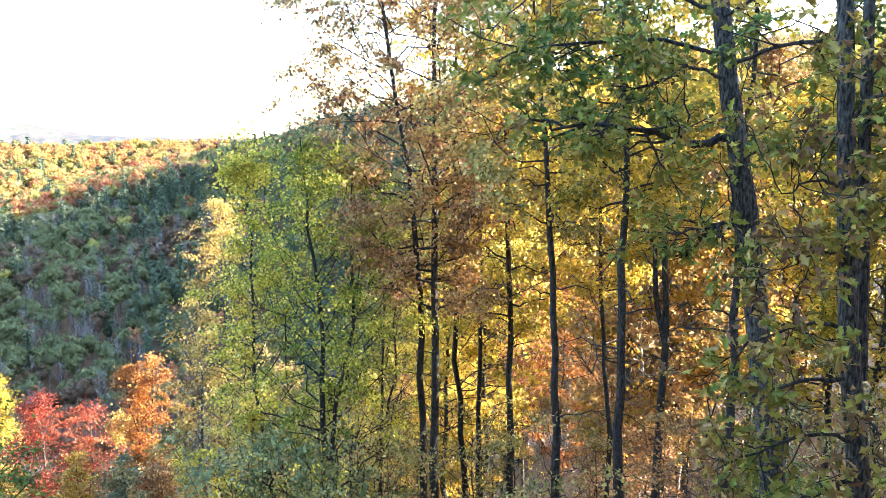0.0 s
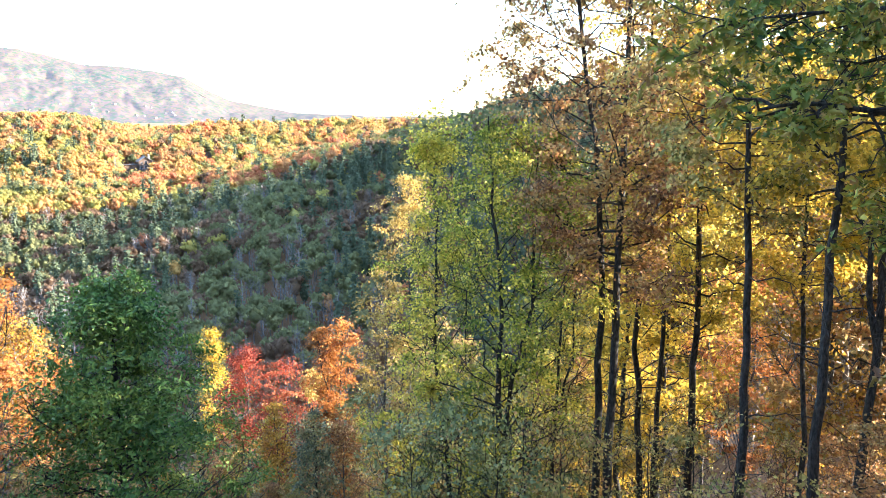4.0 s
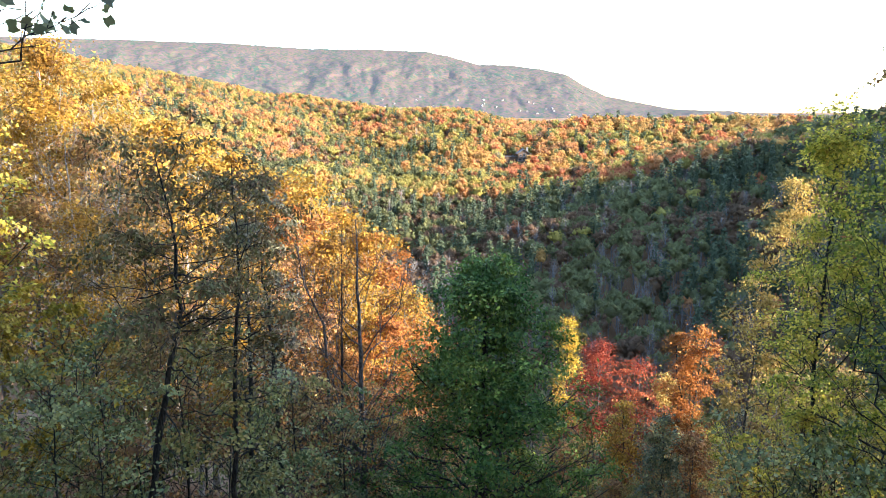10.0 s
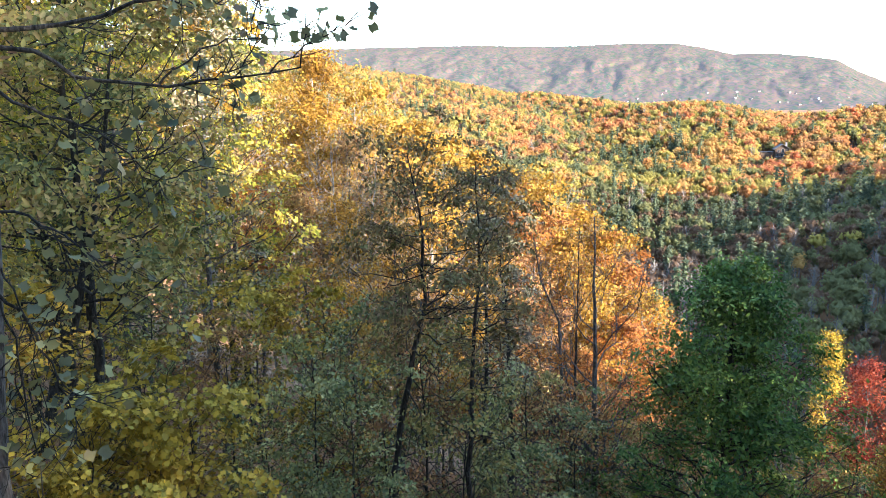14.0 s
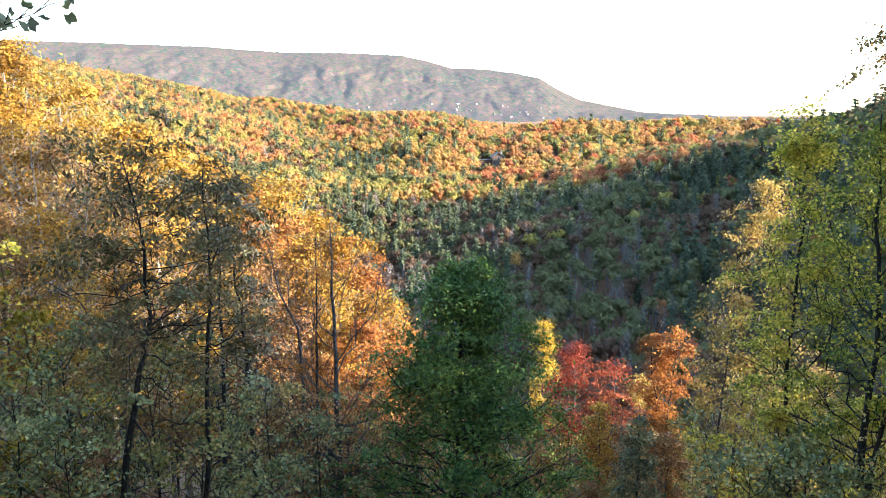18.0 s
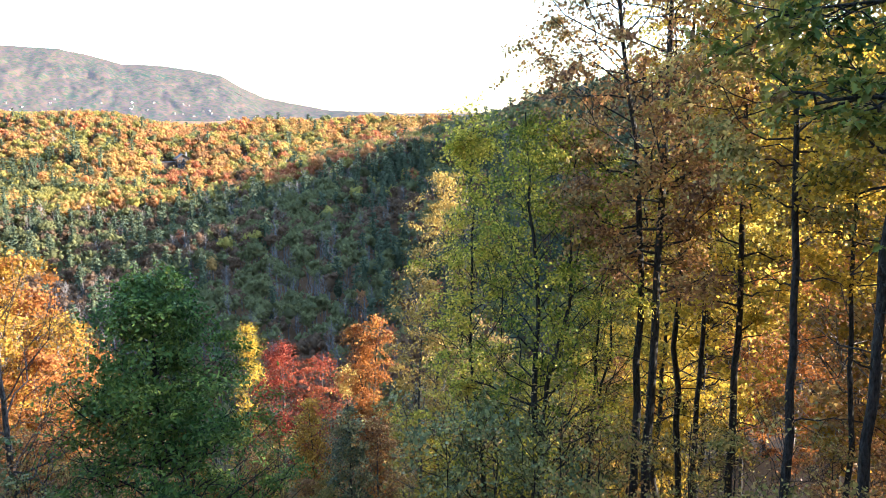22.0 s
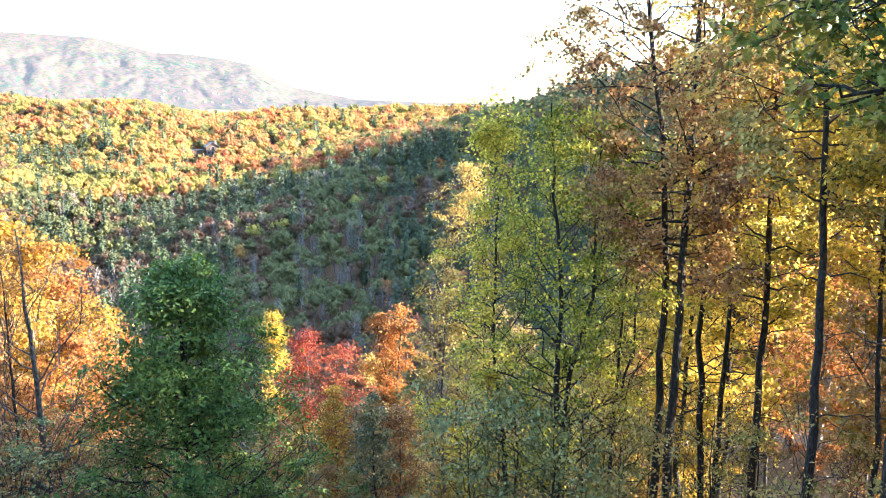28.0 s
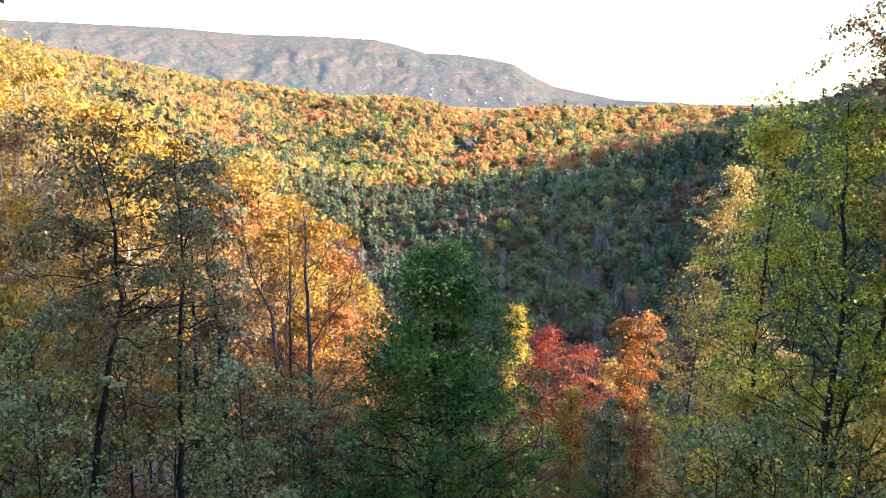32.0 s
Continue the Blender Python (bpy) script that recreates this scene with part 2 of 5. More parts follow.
# ---------------------------------------------------------------- mesh tools
def mesh_of(name, verts, groups, mats):
    """A mesh from arrays: groups of (faces, material slot), each with one number of corners."""
    me = bpy.data.meshes.new(name)
    groups = [(np.asarray(f, dtype=np.int32), s) for f, s in groups if len(f)]
    n_poly = sum(len(f) for f, _ in groups)
    n_loop = sum(f.size for f, _ in groups)
    me.vertices.add(len(verts))
    me.vertices.foreach_set("co", np.asarray(verts, dtype=np.float32).ravel())
    me.loops.add(n_loop)
    me.loops.foreach_set("vertex_index", np.concatenate([f.ravel() for f, _ in groups]))
    me.polygons.add(n_poly)
    sizes = np.concatenate([np.full(len(f), f.shape[1], dtype=np.int32) for f, _ in groups])
    me.polygons.foreach_set("loop_start", np.concatenate([[0], np.cumsum(sizes)[:-1]]).astype(np.int32))
    me.polygons.foreach_set("loop_total", sizes)
    me.polygons.foreach_set("material_index", np.concatenate([np.full(len(f), s, dtype=np.int32) for f, s in groups]))
    for m in mats:
        me.materials.append(m)
    me.update(calc_edges=True)
    return me


def part(name, me, parent, label=""):
    ob = new(name, me)
    ob.parent = parent
    return tagged(ob, label) if label else ob


class Wood:
    """Tapered limbs, joined into one mesh."""
    def __init__(self):
        self.v, self.f, self.n = [], [], 0

    def tube(self, pts, radii, sides=6, rough=0.0):
        p = np.asarray(pts, float)
        r = np.asarray(radii, float)
        d = np.gradient(p, axis=0)
        d /= np.linalg.norm(d, axis=1, keepdims=True) + 1e-9
        ref = np.array([0.0, 0, 1]) if abs(d[0, 2]) < 0.75 else np.array([1.0, 0.2, 0])
        a = np.cross(d, ref)
        a /= np.linalg.norm(a, axis=1, keepdims=True) + 1e-9
        b = np.cross(d, a)
        th = np.arange(sides) * 2 * np.pi / sides
        if rough:
            knots = np.random.default_rng(len(self.v) + sides)
            r = r[:, None] * knots.uniform(1 - rough, 1 + rough, (len(p), sides))
        else:
            r = np.repeat(r[:, None], sides, 1)
        ring = p[:, None] + r[:, :, None] * (np.cos(th)[None, :, None] * a[:, None] + np.sin(th)[None, :, None] * b[:, None])
        k = len(p)
        i, j = np.meshgrid(np.arange(k - 1), np.arange(sides), indexing="ij")
        j2 = (j + 1) % sides
        q = np.stack([i * sides + j, i * sides + j2, (i + 1) * sides + j2, (i + 1) * sides + j], -1).reshape(-1, 4) + self.n
        self.v.append(ring.reshape(-1, 3))
        self.f.append(q)
        self.n += k * sides

    def mesh(self, name, mat):
        me = mesh_of(name, np.concatenate(self.v), [(np.concatenate(self.f), 0)], [mat])
        me.polygons.foreach_set("use_smooth", np.ones(len(me.polygons), dtype=bool))
        return me


def curve_pts(a, b, n, rng, wob=0.05, sag=0.0):
    """A wandering line from a to b, arched by sag (upwards at its end when positive)."""
    a, b = np.asarray(a, float), np.asarray(b, float)
    u = np.linspace(0, 1, n)[:, None]
    p = a + (b - a) * u
    ln = np.linalg.norm(b - a)
    w = rng.normal(0, wob * ln, (n, 3)) * np.sin(np.pi * u)
    p += w
    p[:, 2] += -sag * ln * np.sin(np.pi * u[:, 0])
    return p


SHAPES = {          # outlines: (along, across, fold)
    "small": ([(0, 0, 0), (0.45, 0.36, 0.12), (1, 0, -0.05), (0.45, -0.36, 0.12)], [(0, 1, 2), (0, 2, 3)]),
    "chip": ([(0, 0.38, 0.0), (1, 0.1, 0.0), (0.25, -0.5, 0.0)], [(0, 1, 2)]),
    "broad": ([(0, 0, 0), (0.3, 0.15, 0.06), (0.68, 0.24, 0.09), (1, 0, -0.10), (0.68, -0.24, 0.09), (0.3, -0.15, 0.06)],
              [(0, 1, 2, 3), (0, 3, 4, 5)]),
    "oak": ([(0, 0, 0), (0.22, 0.10, 0.03), (0.36, 0.23, 0.07), (0.48, 0.12, 0.02), (0.68, 0.30, 0.08), (0.80, 0.13, 0.0), (1, 0, -0.12),
             (0.80, -0.13, 0.0), (0.68, -0.30, 0.08), (0.48, -0.12, 0.02), (0.36, -0.23, 0.07), (0.22, -0.10, 0.03)],
            [(0, 1, 2, 3, 4, 5, 6), (0, 6, 7, 8, 9, 10, 11)]),
    "lobed": ([(0, 0, 0), (0.12, 0.42, 0.08), (0.52, 0.30, 0.03), (0.78, 0.46, 0.10), (0.88, 0, -0.04), (0.78, -0.46, 0.10), (0.52, -0.30, 0.03), (0.12, -0.42, 0.08)],
              [(0, 1, 2, 3, 4), (0, 4, 5, 6, 7)]),
}


def leaf_arrays(rng, at, size, shape="small", up=0.5, droop=0.0, away=None):
    """Leaves at the given places: facing mostly up and outwards, or hanging."""
    n = len(at)
    tpl, faces = SHAPES[shape]
    tpl = np.asarray(tpl, float)
    nor = rng.normal(0, 1, (n, 3))
    nor /= np.linalg.norm(nor, axis=1, keepdims=True)
    nor[:, 2] += up
    if away is not None:
        nor += away
    nor /= np.linalg.norm(nor, axis=1, keepdims=True) + 1e-9
    al = rng.normal(0, 1, (n, 3))
    al[:, 2] -= droop
    al -= nor * (al * nor).sum(1, keepdims=True)
    al /= np.linalg.norm(al, axis=1, keepdims=True) + 1e-9
    ac = np.cross(nor, al)
    s = size * rng.uniform(0.65, 1.3, n)
    v = at[:, None] + s[:, None, None] * (tpl[None, :, :1] * al[:, None] + tpl[None, :, 1:2] * ac[:, None] + tpl[None, :, 2:] * nor[:, None])
    k = len(tpl)
    f = (np.arange(n) * k)[:, None, None] + np.asarray(faces)[None]
    return v.reshape(-1, 3), f.reshape(-1, len(faces[0]))


PROFILE = {
    "round": lambda v: 0.35 + 0.75 * np.sqrt(np.clip(1 - (1.7 * v - 0.75) ** 2, 0.02, 1)),
    "cone": lambda v: 1.05 - 0.85 * v,
    "egg": lambda v: np.clip(0.55 + 1.5 * v * (1 - v) * 1.6 - 0.45 * v ** 3, 0.12, 1.2),
    "top": lambda v: 0.35 + 0.75 * np.sin(np.pi * np.clip(v, 0, 1) ** 0.8) + 0.1 * v,
    "maple": lambda v: 0.06 + 0.97 * np.clip(1 - v, 0, 1) ** 0.85,
    "column": lambda v: 0.75 + 0.35 * np.sin(np.pi * v) - 0.4 * v ** 4,
}


def grow(rng, h, r0, clear=0.4, spread=3.0, limbs=26, rise=35.0, profile="round", axis=None, twigs=4, fork=None, bend=0.02, plain_wood=False, snags=0):
    """Trunk, limbs and the places of leaves for a tree of height h, from its foot at the origin.
    axis: the trunk's line as offsets at shares of the height; fork: (share of height, lean) of a second stem."""
    trunk, wood, spots = Wood(), Wood(), []
    us = np.linspace(0, 1, 21)
    if axis is None:
        drift = np.cumsum(rng.normal(0, bend * h / 6, (21, 2)), axis=0)
        drift -= drift[0]
    else:
        k = np.asarray(axis, float)
        drift = np.stack([np.interp(us, k[:, 0], k[:, 1]), np.interp(us, k[:, 0], k[:, 2])], -1)
        drift += rng.normal(0, 0.035, drift.shape)
    line = np.column_stack([drift, us * h])
    rad = r0 * (1.0 - 0.9 * us ** 1.15)
    rad[0] *= 1.35
    stems = [(line, rad)]
    if fork:
        u0, lean, turn = fork
        k0 = np.array([np.interp(u0, us, line[:, i]) for i in range(3)])
        e = k0 + np.array([math.cos(turn) * lean * h * (1 - u0), math.sin(turn) * lean * h * (1 - u0), h * (0.95 - u0)])
        stems.append((curve_pts(k0, e, 8, rng, 0.02, 0.05), np.linspace(np.interp(u0, us, rad) * 0.8, 0.02, 8)))
    for p, r in stems:
        trunk.tube(p, r, 8, 0.1)
        wood.tube(p, 0.4 * r, 4)          # the heartwood that the limbs grow from
    for i in range(limbs):
        p, r = stems[i % len(stems)]
        s = np.linspace(0, 1, len(p))
        lo = clear if p is line else 0.1
        u = lo + (0.98 - lo) * ((i + rng.uniform(0, 1)) / limbs)
        o = np.array([np.interp(u, s, p[:, k]) for k in range(3)])
        v = (o[2] / h - clear) / (1 - clear)
        ln = spread * float(PROFILE[profile](np.clip(v, 0, 1))) * rng.uniform(0.7, 1.15)
        t = i * 2.39996 + rng.uniform(-0.4, 0.4)
        el = radians(rise * (0.5 + 0.9 * v) + rng.uniform(-12, 12))
        end = o + ln * np.array([math.cos(t) * math.cos(el), math.sin(t) * math.cos(el), math.sin(el)])
        q = curve_pts(o, end, 6, rng, 0.05, 0.10)
        w = max(0.012, min(0.42 * np.interp(u, s, r), 0.028 * ln))
        wood.tube(q, np.linspace(w, 0.25 * w, 6), 4 if plain_wood else 5)
        spots.append(q[3:])
        for j in range(twigs):
            uu = 0.3 + 0.65 * (j + rng.uniform(0, 1)) / twigs
            b = np.array([np.interp(uu, np.linspace(0, 1, 6), q[:, k]) for k in range(3)])
            dr = (end - o) / (ln + 1e-6) + rng.normal(0, 0.65, 3)
            dr[2] += 0.15
            tw = b + dr / np.linalg.norm(dr) * ln * rng.uniform(0.25, 0.45)
            qq = curve_pts(b, tw, 4, rng, 0.06, 0.05)
            if plain_wood:
                wood.tube(qq[::3], np.linspace(0.4 * w, 0.12 * w, 2), 3)
            else:
                wood.tube(qq, np.linspace(0.4 * w, 0.12 * w, 4), 3)
            spots.append(qq[1:])
            spots.append(0.5 * (qq[1:] + qq[:-1]))
    for i in range(snags):          # bare dead limbs under the crown
        u = rng.uniform(0.3 * clear, clear + 0.15)
        o = np.array([np.interp(u, us, line[:, k]) for k in range(3)])
        t, ln = rng.uniform(0, 6.28), rng.uniform(0.9, 2.8)
        q = curve_pts(o, o + ln * np.array([math.cos(t), math.sin(t), rng.uniform(-0.25, 0.45)]), 6, rng, 0.07, -0.06)
        wood.tube(q, np.linspace(0.026, 0.006, 6), 4)
        for j in (2, 3, 4):
            wood.tube([q[j], q[j] + rng.normal(0, 0.3, 3) + (q[5] - q[0]) * 0.16], [0.010, 0.004], 3)
    top = line[-3:]
    spots.append(top)
    return trunk, wood, np.concatenate(spots)


def crown(rng, spots, n, size, spread=0.35, shape="small", up=0.4, droop=0.3, per=70):
    """Leaves in flat sprays round the twig ends, each spray with its own size, density and tilt, with gaps between."""
    m = max(40, n // per)
    keep = spots[rng.permutation(len(spots))[:m]]
    m = len(keep)
    share = rng.lognormal(0, 0.6, m)
    which = rng.choice(m, n, p=share / share.sum())
    wide = spread * rng.uniform(0.45, 1.0, m)
    mid = keep[:, :2].mean(0)
    out = np.column_stack([keep[:, :2] - mid, np.zeros(m)])
    out /= np.linalg.norm(out, axis=1, keepdims=True) + 0.3
    off = rng.normal(0, 1, (n, 3)) * wide[which][:, None]
    far = np.hypot(off[:, 0], off[:, 1])
    lean = rng.normal(0, 0.35, (m, 2)) - 0.25 * out[:, :2]
    off[:, 2] = 0.22 * off[:, 2] + (off[:, :2] * lean[which]).sum(1) - 0.22 * far
    stray = rng.uniform(0, 1, n) < 0.12
    off[stray] += rng.normal(0, 0.55 * spread, (int(stray.sum()), 3))
    tilt = out * 0.9 + rng.normal(0, 0.45, (m, 3)) + (0, 0, 0.5)
    return leaf_arrays(rng, keep[which] + off, size, shape, up, droop, tilt[which])


def tree_meshes(seed, leaf, n, size, barkmat, scatter=0.35, shape="small", droop=0.3, **kw):
    rng = np.random.default_rng(seed)
    trunk, wood, spots = grow(rng, **kw)
    v, f = crown(rng, spots, n, size, scatter, shape, 0.4, droop) if n else (None, None)
    mt = trunk.mesh("trunk", barkmat)
    ml = wood.mesh("limbs", barkmat)
    mc = mesh_of("crown", v, [(f, 0)], [LEAF[leaf]]) if n else None
    return mt, ml, mc


def plant(name, meshes, x, y, label, category="tree", group="", turn=0.0, scale=1.0, sink=0.15):
    """A tree with its parts, standing in the ground."""
    e = new(name)
    e.empty_display_size = 0.5
    e.matrix_world = pose(x, y, ground_z(x, y) - sink, 0, 0, turn) @ Matrix.Diagonal((scale, scale, scale, 1))
    for nm, me in zip(("trunk", "branch_frame", "crown"), meshes):
        if me:
            part(nm, me, e)
    return tagged(e, label, category, group)


# ---------------------------------------------------------------- land
def bearing(az, r):
    return -math.sin(radians(az)) * r, math.cos(radians(az)) * r


def spot(az, el, r):
    x, y = bearing(az, r)
    return np.array([x, y, r * math.tan(radians(el))])


CREST = 14.0          # woods stand this high on the ridges
SPUR = [(13, -8.8, 390), (8, -8.0, 395), (4, -7.3, 405), (1, -6.2, 415), (-2, -5.2, 420), (-13.6, -4.2, 415), (-20.7, -2.2, 405), (-29, -0.3, 440), (-33.5, 1.2, 460)]
# BACK and the unseen far end of RISE are added to shade the valley
RISE = [(-33.5, 1.2, 460), (-45, 4.2, 420), (-55, 7.8, 400), (-68, 9.4, 370), (-82, 8.4, 330), (-95, 7, 330), (-120, 5, 330)]
BACK = [(-33.5, 1.5, 460), (-38, 3.0, 520), (-40, 3.4, 640)]
FAR = [(62, 6.5, 800), (45, 5.6, 800), (32.4, 4.0, 780), (25.3, 2.8, 780), (21.4, 1.9, 770), (16.9, 1.2, 760), (12.9, 0.8, 740), (7.9, 0.2, 690), (3.6, 0.2, 640), (-3.3, -0.7, 610), (-8.4, -0.5, 600), (-17, -0.3, 600), (-25, -0.6, 640), (-32, -0.6, 700)]


def ridge(x, y, crest, slope, round_off=25.0):
    pts = [spot(*c) - np.array([0, 0, CREST]) for c in crest]
    best = np.full(np.shape(x), -1e9)
    for a, b in zip(pts[:-1], pts[1:]):
        d = b[:2] - a[:2]
        u = np.clip(((x - a[0]) * d[0] + (y - a[1]) * d[1]) / (d @ d), 0, 1)
        dist = np.hypot(x - a[0] - u * d[0], y - a[1] - u * d[1])
        best = np.maximum(best, a[2] + u * (b[2] - a[2]) - slope * (np.sqrt(dist ** 2 + round_off ** 2) - round_off))
    return best


def ground_z(x, y):
    """Height of the ground; the eye is at 0."""
    one = np.isscalar(x)
    x, y = np.atleast_1d(np.asarray(x, float)), np.atleast_1d(np.asarray(y, float))
    yy = np.where(y > 0, y, 0.35 * y)
    bank = np.clip(-x - 2, 0, 60) * 0.42 * np.clip(1.2 - np.abs(y) / 160, 0, 1) + np.clip(x - 25, 0, 200) * 0.10
    home = -1.5 - 0.55 * np.maximum(yy, -80) + bank + 0.6 * np.sin(x * 0.21 + 1) * np.cos(y * 0.17)
    r = np.hypot(x, y)
    far_plain = np.interp(r, [0, 900, 1600, 5000], [-92, -92, -75, -40])
    h = np.maximum(home, far_plain)
    for crest, slope in ((SPUR, 0.24), (RISE, 0.5), (BACK, 0.5), (FAR, 0.25)):
        z = ridge(x, y, crest, slope)
        k = 10.0
        m = np.maximum(h, z)
        h = m + k * np.log(np.exp((h - m) / k) + np.exp((z - m) / k)) - k * 0.19
    h = h + np.where(r > 120, 2.5 * np.sin(x * 0.031 + 0.7) * np.sin(y * 0.027) + 1.5 * np.sin(x * 0.07) * np.cos(y * 0.08 + 1), 0)
    return float(h[0]) if one else h


def build_ground():
    rr = np.concatenate([[0.0], np.geomspace(2.0, 4990, 130)])
    na = 360
    az = np.arange(na) * 2 * np.pi / na
    R, A = np.meshgrid(rr[1:], az, indexing="ij")
    X, Y = -np.sin(A) * R, np.cos(A) * R
    Z = ground_z(X.ravel(), Y.ravel())
    v = np.vstack([[0, 0, ground_z(0.0, 0.0)], np.column_stack([X.ravel(), Y.ravel(), Z])])
    i, j = np.meshgrid(np.arange(len(rr) - 2), np.arange(na), indexing="ij")
    j2 = (j + 1) % na
    q = np.stack([1 + i * na + j, 1 + (i + 1) * na + j, 1 + (i + 1) * na + j2, 1 + i * na + j2], -1).reshape(-1, 4)
    t = np.stack([np.zeros(na, int), 1 + np.arange(na), 1 + (np.arange(na) + 1) % na], -1)
    me = mesh_of("ground", v, [(q, 0), (t, 0)], [LITTER])
    me.polygons.foreach_set("use_smooth", np.ones(len(me.polygons), dtype=bool))
    tagged(new("ground", me), "steep forest floor covered with brown fallen leaves", "ground", kind="structure")


build_ground()


SKY_AZ = [-24, -18, -12.6, -8.0, -6.3, -5.0, -3.0, -0.7, 1.6, 3.6, 5.5, 9.6, 14.5, 20, 27, 32, 50, 75]
SKY_EL = [-0.7, -0.6, -0.3, 0.6, 1.4, 2.2, 2.6, 2.9, 2.95, 3.5, 3.9, 4.05, 4.05, 4.35, 4.4, 4.35, 4.2, 4.0]


def mountain_at(az, u):
    """A point of the mountain's face: bearing, and the share of the way up from its foot."""
    fold = math.sin(math.pi * min(1.0, u)) ** 0.7
    gully = 1 - abs(noise.fractal(Vector((az * 0.26 + 0.5 * u, u * 2.4, 3.1)), 0.8, 2.2, 5)) * 2.2
    r = 3500 + 900 * u + fold * 42 * (gully - 0.5)
    z = -75 + u ** 0.8 * (4400 * math.tan(radians(float(np.interp(az, SKY_AZ, SKY_EL)))) + 75)
    z += 26 * fold * noise.fractal(Vector((az * 0.22, u * 1.3, 3.1)), 0.9, 2.1, 5)
    z += 2.0 * noise.noise(Vector((az * 3.0, u * 14, 0.3))) + 2.0 * noise.noise(Vector((az * 6.0, u * 30, 5.3)))
    x, y = bearing(az, r)
    return x, y, z


def build_mountain():
    """The long wooded mountain behind the valley."""
    az = np.arange(-24, 75, 0.16)
    rows = [np.array([mountain_at(a, u) for a in az]) for u in np.linspace(0, 1, 70)]
    back = rows[-1] * 1.1
    back[:, 2] = -80
    rows.append(back)
    v = np.concatenate(rows)
    n = len(az)
    i, j = np.meshgrid(np.arange(len(rows) - 1), np.arange(n - 1), indexing="ij")
    q = np.stack([i * n + j, i * n + j + 1, (i + 1) * n + j + 1, (i + 1) * n + j], -1).reshape(-1, 4)
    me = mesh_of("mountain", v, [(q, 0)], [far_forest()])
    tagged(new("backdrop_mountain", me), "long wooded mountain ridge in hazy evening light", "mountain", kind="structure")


build_mountain()


# ---------------------------------------------------------------- woods on the far slopes
def leaf_mass(rng, centres, radii):
    """Rounded masses of leaves, one for each bough of a far crown."""
    octa = np.array([(1, 0, 0), (0, 1, 0), (-1, 0, 0), (0, -1, 0), (0, 0, 1), (0, 0, -1)], float)
    tri = np.array([(0, 1, 4), (1, 2, 4), (2, 3, 4), (3, 0, 4), (1, 0, 5), (2, 1, 5), (3, 2, 5), (0, 3, 5)])
    v = []
    for c, r in zip(centres, radii):
        t = rng.uniform(0, 1.57)
        spin = np.array([[math.cos(t), -math.sin(t), 0], [math.sin(t), math.cos(t), 0], [0, 0, 1]])
        v.append(c + r * (octa * rng.uniform(0.7, 1.35, (6, 1)) + rng.normal(0, 0.15, (6, 3))) @ spin.T)
    return np.concatenate(v), np.concatenate([tri + 6 * i for i in range(len(v))])


def inner_mass(rng, rings, sides=7):
    """The closed inside of a far crown, under its leaf clumps."""
    th = np.arange(sides) * 2 * np.pi / sides
    v = []
    for i, (z, r) in enumerate(rings):
        rr = r * rng.uniform(0.78, 1.18, sides)
        v.append(np.column_stack([np.cos(th + 0.4 * i) * rr, np.sin(th + 0.4 * i) * rr, z + rng.normal(0, 0.15, sides)]))
    v = np.concatenate(v)
    i, j = np.meshgrid(np.arange(len(rings) - 1), np.arange(sides), indexing="ij")
    a, b = (i * sides + j).ravel(), (i * sides + (j + 1) % sides).ravel()
    return v, np.concatenate([np.stack([a, b, b + sides], -1), np.stack([a, b + sides, a + sides], -1)])


